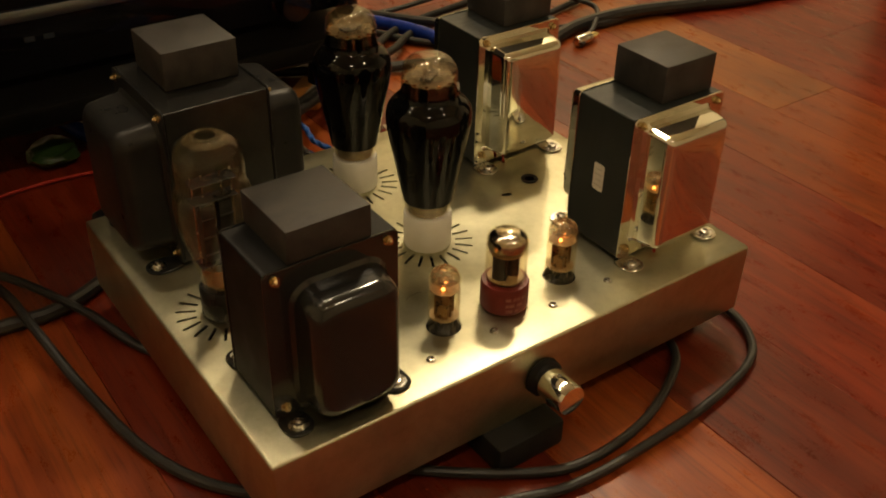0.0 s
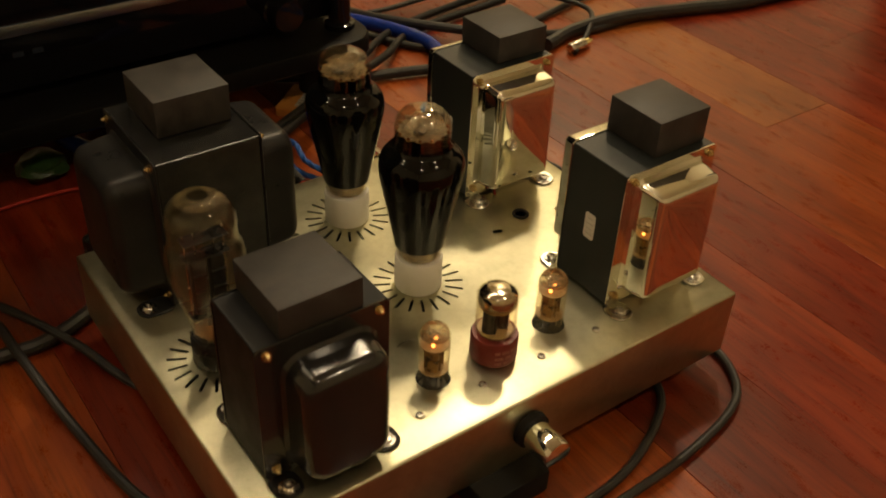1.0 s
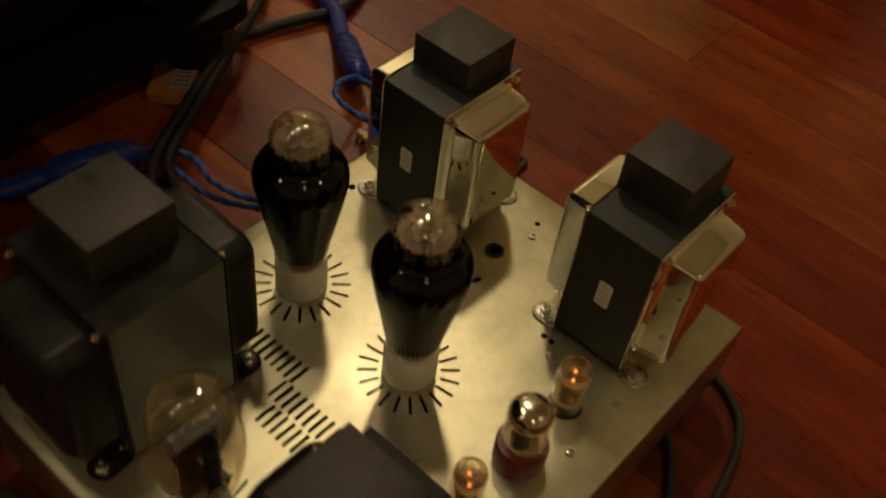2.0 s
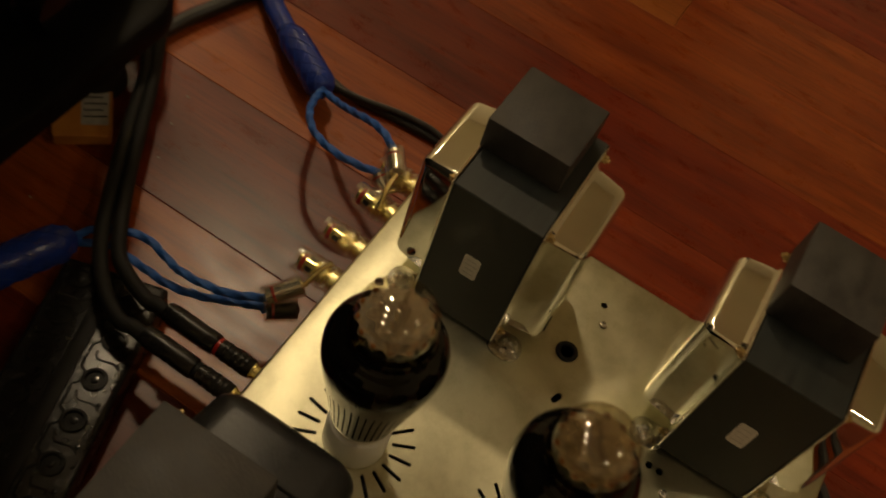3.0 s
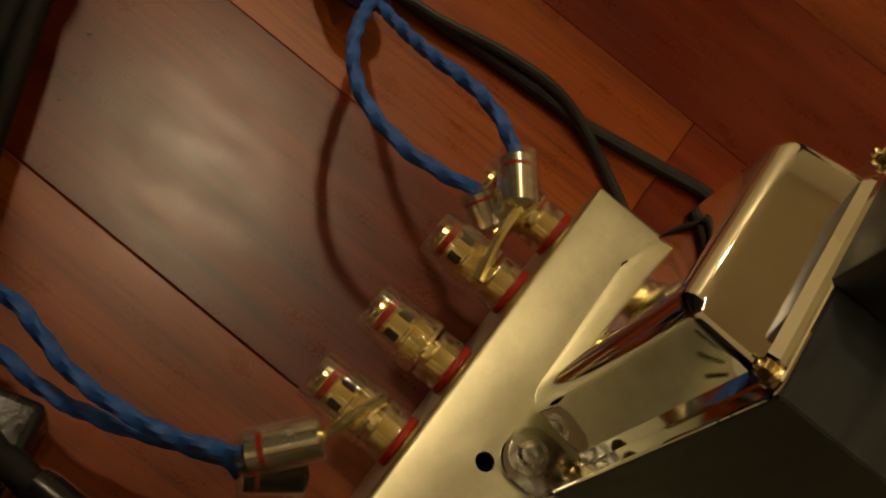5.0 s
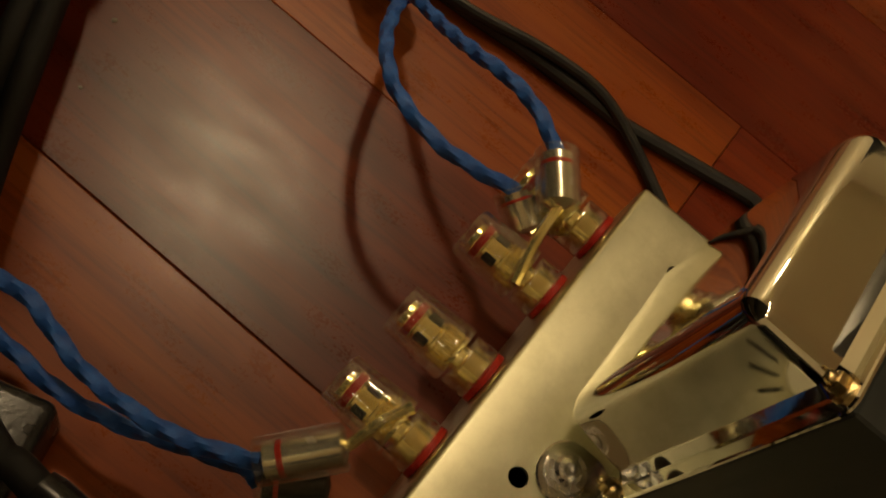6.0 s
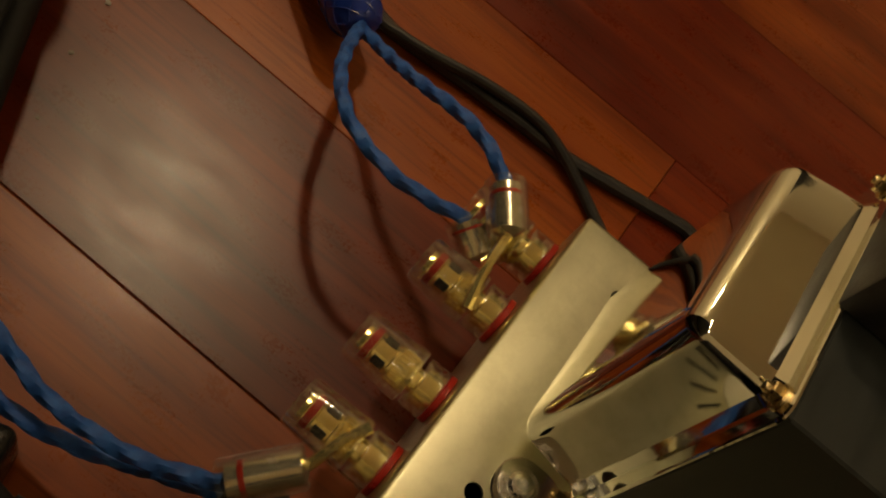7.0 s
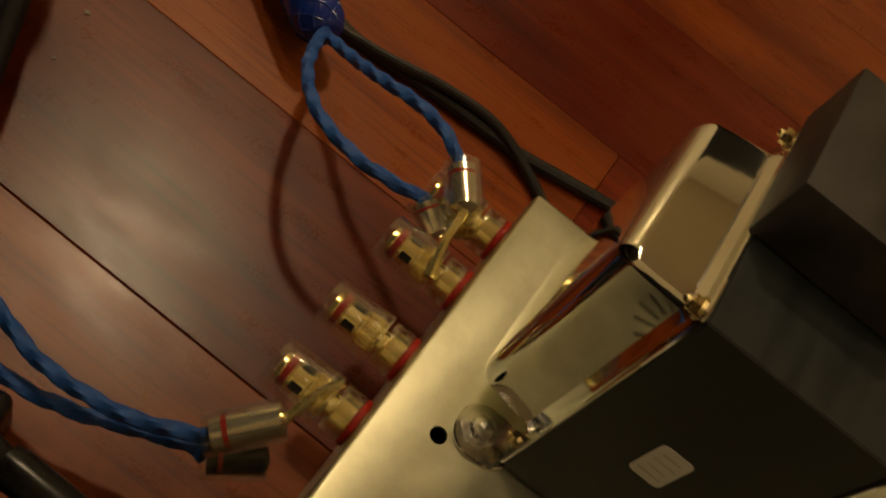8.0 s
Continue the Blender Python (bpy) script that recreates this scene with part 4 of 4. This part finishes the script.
# ---- interconnects with long black plugs ----
for k, (x, pts) in enumerate(((0.2155, [(0.2155, 0.3820, 0.0450), (0.2165, 0.3920, 0.0450), (0.2159, 0.3986, 0.0440), (0.2224, 0.4182, 0.0430), (0.2310, 0.4333, 0.0420), (0.2472, 0.4471, 0.0400), (0.2778, 0.4680, 0.0370), (0.3193, 0.4929, 0.0350), (0.3547, 0.5134, 0.0340), (0.3860, 0.5342, 0.0300), (0.4600, 0.5850, 0.0160), (0.5400, 0.6400, 0.0080), (0.7000, 0.6600, 0.0080)]),
                              (0.1955, [(0.1955, 0.3820, 0.0450), (0.1965, 0.3930, 0.0450), (0.1955, 0.4013, 0.0440), (0.2040, 0.4196, 0.0430), (0.2188, 0.4373, 0.0420), (0.2391, 0.4541, 0.0410), (0.2714, 0.4748, 0.0380), (0.3130, 0.4989, 0.0360), (0.3499, 0.5184, 0.0340), (0.3809, 0.5392, 0.0300), (0.4400, 0.6000, 0.0160), (0.5300, 0.6600, 0.0080), (0.7000, 0.6900, 0.0080)]))):
    ic = thing("interconnect_cable", "thick black interconnect cable with a long barrel plug", "cable", "interconnect cables")
    part("jacket", cord(pts, 0.0050, n=12), BRAID_CABLE, ic, "black mesh-sleeved cable")
    m = Matrix.Translation((x, CD + 0.0005, 0.046)) @ pose(0, 0, 0, 2, 0, 0) @ along_y()
    plug = part("plug", lathe([(0.0, 0.011), (0.0056, 0.011), (0.0060, 0.012), (0.0060, 0.034), (0.0053, 0.0345), (0.0053, 0.037), (0.0066, 0.0375), (0.0068, 0.039), (0.0068, 0.070), (0.0060, 0.0745), (0.0, 0.075)], 28, m), BAKELITE, ic, "glossy black plug barrel")
    part("collar", lathe([(0.0054, 0.0346), (0.0058, 0.0348), (0.0058, 0.0368), (0.0054, 0.037)], 28, m, cap=False), RED_PLASTIC if k == 0 else RUBBER, plug, "marking collar")
    for z in (0.0145, 0.0185, 0.0225, 0.0285):
        part("grip_ring", lathe([(0.0060, z), (0.0064, z + 0.0004), (0.0064, z + 0.0022), (0.0060, z + 0.0026)], 28, m, cap=False), BAKELITE, plug)
    part("ground_ring", lathe([(0.0, 0.0), (0.0042, 0.0), (0.0046, 0.001), (0.0046, 0.009), (0.0056, 0.0112), (0.0, 0.0113)], 24, m), GOLD, plug, "gold ground ring")

# clear glass and plastic let light through
for ob in list(scene.objects):
    if ob.type == "MESH" and ob.data.materials and ob.data.materials[0] in (GLASS, THIN_GLASS, CLEAR):
        ob.visible_shadow = False

# ---- loose cables on the floor ----
def floor_cable(name, label, points, radius, material=None, **k):
    ob = part(name, cord(points, radius, n=10, **k), material or BLACK_CABLE)
    return tagged(ob, label, "cable")


floor_cable("power_cable", "black power cable looping out in front of the amplifier", [(0.350, 0.060, 0.006), (0.346, 0.020, 0.005), (0.326, -0.010, 0.005), (0.268, -0.038, 0.005), (0.208, -0.045, 0.005), (0.169, -0.033, 0.005), (0.112, 0.008, 0.005), (0.060, 0.060, 0.005)], 0.0035)
floor_cable("power_cable", "black power cable in a wide loop past the chassis corner", [(0.400, 0.080, 0.006), (0.413, 0.020, 0.005), (0.399, -0.020, 0.005), (0.369, -0.041, 0.005), (0.310, -0.053, 0.005), (0.248, -0.057, 0.005), (0.196, -0.057, 0.005), (0.155, -0.048, 0.005), (0.070, -0.010, 0.005), (0.030, 0.055, 0.005)], 0.0035)
floor_cable("power_cable", "thick black cable running under the chassis side", [(-0.50, 0.330, 0.007), (-0.20, 0.322, 0.007), (-0.078, 0.314, 0.0065), (-0.036, 0.312, 0.0065), (0.004, 0.328, 0.0065), (0.05, 0.360, 0.0065)], 0.0062)
floor_cable("signal_cable", "thin black cable crossing the floor under the chassis", [(-0.30, 0.480, 0.005), (-0.12, 0.440, 0.005), (-0.063, 0.378, 0.0135), (-0.020, 0.295, 0.012), (0.006, 0.229, 0.005), (0.050, 0.160, 0.005)], 0.0036)
floor_cable("signal_cable", "black cable curving along the chassis side", [(-0.16, 0.470, 0.005), (-0.085, 0.410, 0.005), (-0.063, 0.363, 0.005), (-0.059, 0.292, 0.018), (-0.047, 0.209, 0.005), (-0.031, 0.121, 0.005), (0.002, 0.062, 0.005), (0.060, 0.030, 0.005)], 0.0040)
floor_cable("signal_cable", "thin black cable beside the speaker cable splitter", [(0.5250, 0.5400, 0.0050), (0.4820, 0.4750, 0.0050), (0.4680, 0.4300, 0.0070), (0.4680, 0.4149, 0.0080), (0.4700, 0.4010, 0.0085), (0.4768, 0.3740, 0.0090), (0.4800, 0.3480, 0.0090), (0.4772, 0.3302, 0.0075), (0.4705, 0.3123, 0.0045), (0.4605, 0.2945, 0.0035), (0.4400, 0.2600, 0.0035), (0.4180, 0.1900, 0.0035), (0.4180, 0.1200, 0.0035), (0.4200, 0.0500, 0.0035)], 0.0027)
floor_cable("signal_cable", "black cable bending round on the floor", [(0.5400, 0.5600, 0.0050), (0.4880, 0.4800, 0.0040), (0.4720, 0.4300, 0.0040), (0.4710, 0.4100, 0.0040), (0.4745, 0.3800, 0.0040), (0.4768, 0.3500, 0.0040), (0.4780, 0.3265, 0.0040), (0.4830, 0.3030, 0.0040), (0.4878, 0.2810, 0.0040), (0.4915, 0.2630, 0.0040), (0.4890, 0.2565, 0.0040), (0.4815, 0.2562, 0.0040), (0.4740, 0.2550, 0.0040), (0.4665, 0.2555, 0.0040), (0.4590, 0.2620, 0.0040), (0.4400, 0.2500, 0.0040), (0.4000, 0.2400, 0.0040)], 0.0034)
floor_cable("signal_cable", "black cables heaped behind the amplifier", [(0.430, 0.780, 0.006), (0.470, 0.690, 0.006), (0.520, 0.600, 0.006), (0.600, 0.560, 0.006), (0.700, 0.590, 0.006), (0.86, 0.620, 0.006), (1.10, 0.60, 0.006)], 0.0045)
floor_cable("signal_cable", "black cables heaped behind the amplifier", [(0.460, 0.820, 0.006), (0.500, 0.700, 0.015), (0.570, 0.610, 0.016), (0.640, 0.560, 0.010), (0.740, 0.530, 0.006), (0.90, 0.52, 0.006), (1.30, 0.42, 0.006)], 0.0060)
floor_cable("signal_cable", "black cables heaped behind the amplifier", [(0.440, 0.740, 0.005), (0.540, 0.720, 0.005), (0.640, 0.690, 0.022), (0.730, 0.640, 0.018), (0.770, 0.570, 0.015), (0.730, 0.520, 0.012), (0.68, 0.49, 0.005)], 0.0035)
floor_cable("subwoofer_cable", "thick dark blue cable stretching across the boards", [(0.660, 0.520, 0.008), (0.720, 0.535, 0.009), (0.800, 0.528, 0.012), (0.900, 0.505, 0.010), (1.000, 0.480, 0.009), (1.200, 0.470, 0.009), (1.60, 0.50, 0.009)], 0.0085)
floor_cable("signal_cable", "thick dark cable running in under the shelf", [(0.6000, 0.5600, 0.0080), (0.5400, 0.5350, 0.0080), (0.5109, 0.5362, 0.0080), (0.4814, 0.5453, 0.0080), (0.4471, 0.5556, 0.0080), (0.4186, 0.5631, 0.0080), (0.3600, 0.6000, 0.0070), (0.2500, 0.6600, 0.0070)], 0.0062)
floor_cable("thin_wire", "thin red wire lying on the floor", [(-0.300, 0.460, 0.003), (-0.100, 0.500, 0.003), (0.000, 0.520, 0.003), (0.080, 0.510, 0.003), (0.110, 0.470, 0.003)], 0.0018, RED_WIRE)
floor_cable("thin_wire", "thin red wire lying on the floor", [(0.760, 0.830, 0.003), (0.860, 0.740, 0.003), (0.870, 0.660, 0.003), (0.840, 0.600, 0.004)], 0.0016, RED_WIRE)

plug = thing("loose_plug", "gold cinch plug lying loose on the boards", "plug", at=pose(0.700, 0.500, 0.0072, 0, 0, 8))
lm = Matrix.Rotation(radians(90), 4, "Y")
part("barrel", lathe([(0.0, -0.022), (0.0060, -0.022), (0.0070, -0.020), (0.0070, 0.004), (0.0, 0.004)], 20, lm), ZINC, plug)
part("ground_ring", lathe([(0.0, 0.0042), (0.0048, 0.0042), (0.0050, 0.013), (0.0, 0.013)], 20, lm), GOLD, plug)
part("pin", lathe([(0.0, 0.013), (0.0018, 0.013), (0.0018, 0.021), (0.0, 0.0225)], 12, lm), GOLD, plug)

# black block half under the chassis front
tagged(part("support_block", box(0.150, 0.206, -0.020, 0.045, 0.0003, 0.0228, bevel=0.003), RUBBER), "black rubber block under the chassis front edge", "block")

# ---- power strip ----
strip = thing("power_strip", "black power strip with ring-shaped sockets on the floor", "power strip", at=pose(0.229, 0.4330, 0.0, 0, 0, 17) @ Matrix.Translation((-0.20, 0, 0)))
part("body", box(0.0, 0.20, -0.034, 0.034, 0.0005, 0.026, bevel=0.004, segments=3), EMBOSSED, strip, "black plastic body")
part("channel", box(0.006, 0.194, -0.005, 0.005, 0.0255, 0.0272, bevel=0.0008), BLACK_MATT, strip)
for k in range(7):
    for sy in (-1, 1):
        x0 = 0.016 + 0.0275 * k + (0.006 if sy > 0 else 0.0)
        bm = bmesh.new()
        add_lathe(bm, [(0.0072, 0.0), (0.0078, 0.0008), (0.0072, 0.0020), (0.0058, 0.0020), (0.0052, 0.0008), (0.0052, 0.0002), (0.0, 0.0002)], 24)
        part("socket_ring", bm, BLACK_ENAMEL, strip, at=Matrix.Translation((x0, sy * 0.0185, 0.0259)))
        part("socket_pin", lathe([(0.0, 0.0), (0.0022, 0.0), (0.0020, 0.0012), (0.0, 0.0014)], 12), BLACK_ENAMEL, strip, at=Matrix.Translation((x0, sy * 0.0185, 0.0260)))
        if k < 6:
            ridge = [(x0 - 0.012, sy * 0.0075, 0.0262), (x0 - 0.006, sy * 0.0075, 0.0262), (x0 - 0.0035, sy * 0.0108, 0.0262), (x0 + 0.0035, sy * 0.0108, 0.0262), (x0 + 0.006, sy * 0.0075, 0.0262), (x0 + 0.0145, sy * 0.0075, 0.0262)]
            part("ridge", cord(ridge, 0.0008, 2, n=6), BLACK_ENAMEL, strip)
            ridge = [(x0 + 0.0095, sy * 0.0290, 0.0262), (x0 + 0.0130, sy * 0.0240, 0.0262), (x0 + 0.0130, sy * 0.0140, 0.0262), (x0 + 0.0180, sy * 0.0120, 0.0262)]
            part("ridge", cord(ridge, 0.0007, 2, n=6), BLACK_ENAMEL, strip)
            part("rivet", lathe([(0.0, 0), (0.0014, 0), (0.0012, 0.001), (0.0, 0.0012)], 10), BLACK_ENAMEL, strip, at=Matrix.Translation((x0 + 0.0135, sy * 0.0275, 0.0259)))

# ---- envelope under the shelf ----
env = thing("padded_envelope", "orange padded envelope with a greyish printed label", "envelope", at=pose(0.3270, 0.5525, 0.0, 0, 0, -49.7))
bm = rounded_plate(0.0400, 0.0590, 0.003, 0.010, m=Matrix.Translation((0, 0, 0.0004)))
part("paper", bm, KRAFT, env)
lab = part("label", rounded_plate(0.019, 0.037, 0.001, 0.0003, m=Matrix.Translation((0.0085, -0.001, 0.0105))), LABEL_GREY, env, "greyish shipping label")
for k in range(5):
    part("print_line", box(0.001, 0.017 - 0.003 * (k % 2), -0.0006, 0.0006, 0.0109, 0.0111, m=Matrix.Translation((0, 0.012 - 0.006 * k, 0))), RUBBER, lab, smooth=False)

# bits of dust and paper on the boards
for k, (x, y, s) in enumerate(((0.249, 0.528, 0.0010), (0.360, 0.500, 0.0011), (0.388, 0.508, 0.0013), (0.215, 0.545, 0.0011), (0.330, 0.487, 0.0008))):
    bm = bmesh.new()
    bmesh.ops.create_icosphere(bm, subdivisions=2, radius=s)
    for v in bm.verts:
        v.co += Vector(noise.noise_vector(v.co * 700 + Vector((k * 3, 0, 0)))) * s * 0.5
        v.co.z *= 0.35
    tagged(part("dust_fluff", bm, DUST, at=Matrix.Translation((x, y, s * 0.42))), "small pale fluff of dust on the floor", "dust")

packet = thing("green_packet", "crumpled green plastic packet on the floor", "packet", at=pose(0.040, 0.560, 0.0, 0, 0, 20))
bm = bmesh.new()
bmesh.ops.create_icosphere(bm, subdivisions=3, radius=0.024)
for v in bm.verts:
    v.co += Vector(noise.noise_vector(v.co * 60)) * 0.008
    v.co.z = max(v.co.z * 0.45, -0.012) + 0.0125
part("wrapper", bm, GREEN_PLASTIC, packet)

# ---- low stand with a receiver on it ----
stand = thing("equipment_stand", "low dark lacquered equipment stand with round posts", "stand")


def shelf(z0, z1):
    bm = bmesh.new()
    cx, cy, w, d = -0.265, 0.775, 1.36, 0.50
    rows = []
    for inset, z in ((0.004, z0), (0.0, z0 + 0.004), (0.0, z1 - 0.006), (0.002, z1 - 0.002), (0.007, z1)):
        rows.append([bm.verts.new((cx + x, cy + y, z)) for x, y in rounded_loop(w - 2 * inset, d - 2 * inset, 0.035, 8)])
    skin(bm, rows)
    return bm


part("shelf", shelf(0.053, 0.078), SHELF, stand)
# unseen upper shelf, added over the posts to carry the tall box
part("shelf", shelf(0.270, 0.290), SHELF, stand)
for x, y in ((0.386, 0.566), (-0.900, 0.566), (0.386, 0.975), (-0.900, 0.975)):
    part("post", lathe([(0.017, 0.078), (0.017, 0.084), (0.0125, 0.086), (0.0125, 0.263), (0.017, 0.265), (0.017, 0.270)], 28), GLOSS_BLACK, stand, at=Matrix.Translation((x, y, 0)))
    part("foot", lathe([(0.0, 0.0003), (0.020, 0.0003), (0.022, 0.004), (0.018, 0.053), (0.0, 0.053)], 24), RUBBER, stand, at=Matrix.Translation((x - 0.03 * (1 if x > 0 else -1), y, 0)))

rec = thing("receiver", "glossy black receiver with a silver trim strip", "receiver", at=Matrix.Translation((-0.255, 0.575, 0.0785)))
part("case", box(-0.44, 0.655, 0.008, 0.36, 0.012, 0.188, bevel=0.003), BLACK_MATT, rec)
panel = part("front_panel", box(-0.44, 0.655, 0.0, 0.008, 0.010, 0.190, bevel=0.002), GLOSS_BLACK, rec, "glossy black front panel")
part("trim_strip", box(-0.44, 0.520, -0.003, 0.0, 0.064, 0.075, bevel=0.001), ALU, panel, "brushed aluminium trim strip")
part("knob", lathe([(0.021, 0.0), (0.021, 0.003), (0.0175, 0.004), (0.0165, 0.022), (0.0, 0.023)], 32, along_y(pose(0.573, 0, 0.030, 0, 0, 180))), GLOSS_BLACK, panel, "black rotary knob")
for x in (0.302, 0.320):
    part("indicator", box(x - 0.005, x + 0.005, -0.0012, 0.0, 0.043, 0.048), LED, panel, smooth=False)
for x in (-0.38, 0.50):
    for y in (0.05, 0.31):
        part("foot", lathe([(0.0, 0.0), (0.020, 0.0), (0.020, 0.0118), (0.0, 0.0118)], 20), RUBBER, rec, at=Matrix.Translation((x, y, 0)))

# unseen tall box, added to keep the ceiling lights off the left floor
cabinet = thing("unseen_shade_box", "tall black box out of view on the upper shelf, added to shade the floor", "cabinet", at=Matrix.Translation((-0.235, 0.565, 0.2905)))
part("case", box(-0.44, 0.648, 0.0, 0.40, 0.012, 0.70, bevel=0.004), BLACK_MATT, cabinet)
part("door", box(-0.435, 0.643, -0.014, -0.001, 0.020, 0.692, bevel=0.003), BLACK_MATT, cabinet)
for x in (-0.38, 0.56):
    for y in (0.05, 0.33):
        part("foot", lathe([(0.0, 0.0), (0.020, 0.0), (0.020, 0.0118), (0.0, 0.0118)], 20), RUBBER, cabinet, at=Matrix.Translation((x, y, 0)))

# dark speaker plinth at the far side of the boards
spk = thing("loudspeaker", "dark floor-standing loudspeaker on a plinth", "loudspeaker", at=pose(1.42, 0.36, 0, 0, 0, 12))
part("plinth", box(-0.12, 0.12, -0.15, 0.15, 0.0005, 0.03, bevel=0.004), SHELF, spk)
part("cabinet", box(-0.10, 0.10, -0.13, 0.13, 0.031, 0.95, bevel=0.006), BLACK_MATT, spk)

# ---- floor boards ----
tagged(part("floor", box(X0, X1, Y0, Y1, -0.06, -0.0165), BLACK_MATT, smooth=False), "red-brown hardwood floor of varnished boards", "floor", kind="structure")
floor = bpy.data.objects["floor"]
rng = random.Random(11)
k0, k1 = math.floor((X0 - 0.302) / PLANK), math.ceil((X1 - 0.302) / PLANK)
JOINTS = {1: [-0.62, 0.2835, 1.35], 0: [-0.30, 0.95], 2: [-0.85, 0.72], 3: [-0.20, 0.98], 4: [-0.70, 0.24, 1.2], 5: [0.03, 0.62]}
TONES = {(-2, 1): WOOD_BROWN, (-1, 1): WOOD_BROWN, (0, 0): WOOD_RED, (0, 1): WOOD_BROWN, (1, 1): WOOD_RED, (1, 2): WOOD_ORANGE, (2, 1): WOOD_RED, (3, 1): WOOD_ORANGE, (4, 1): WOOD_ORANGE,
         (4, 2): WOOD_OCHRE, (5, 0): WOOD_RED, (5, 1): WOOD_RED, (5, 2): WOOD_OCHRE}
for k in range(k0, k1):
    xa, xb = max(0.302 + PLANK * k, X0), min(0.302 + PLANK * (k + 1), X1)
    if xb - xa < 0.01:
        continue
    cuts = JOINTS.get(k) or sorted(rng.uniform(Y0 + 0.3, Y1 - 0.3) for _ in range(3))
    ends = [Y0] + list(cuts) + [Y1]
    for s, (ya, yb) in enumerate(zip(ends, ends[1:])):
        w, d = xb - xa - (0.0004 if k == -1 else 0.0002), yb - ya - 0.0003
        bm = bmesh.new()
        add_box(bm, -w / 2, w / 2, -d / 2, d / 2, -0.016, 0.0, bevel=0.0006 if k == -1 else 0.0004, segments=1)
        tone = TONES.get((k, s)) or rng.choice((WOOD_RED, WOOD_RED, WOOD_ORANGE, WOOD_BROWN))
        part("plank", bm, tone, floor, at=Matrix.Translation(((xa + xb) / 2, (ya + yb) / 2, rng.uniform(-0.0001, 0.0))))
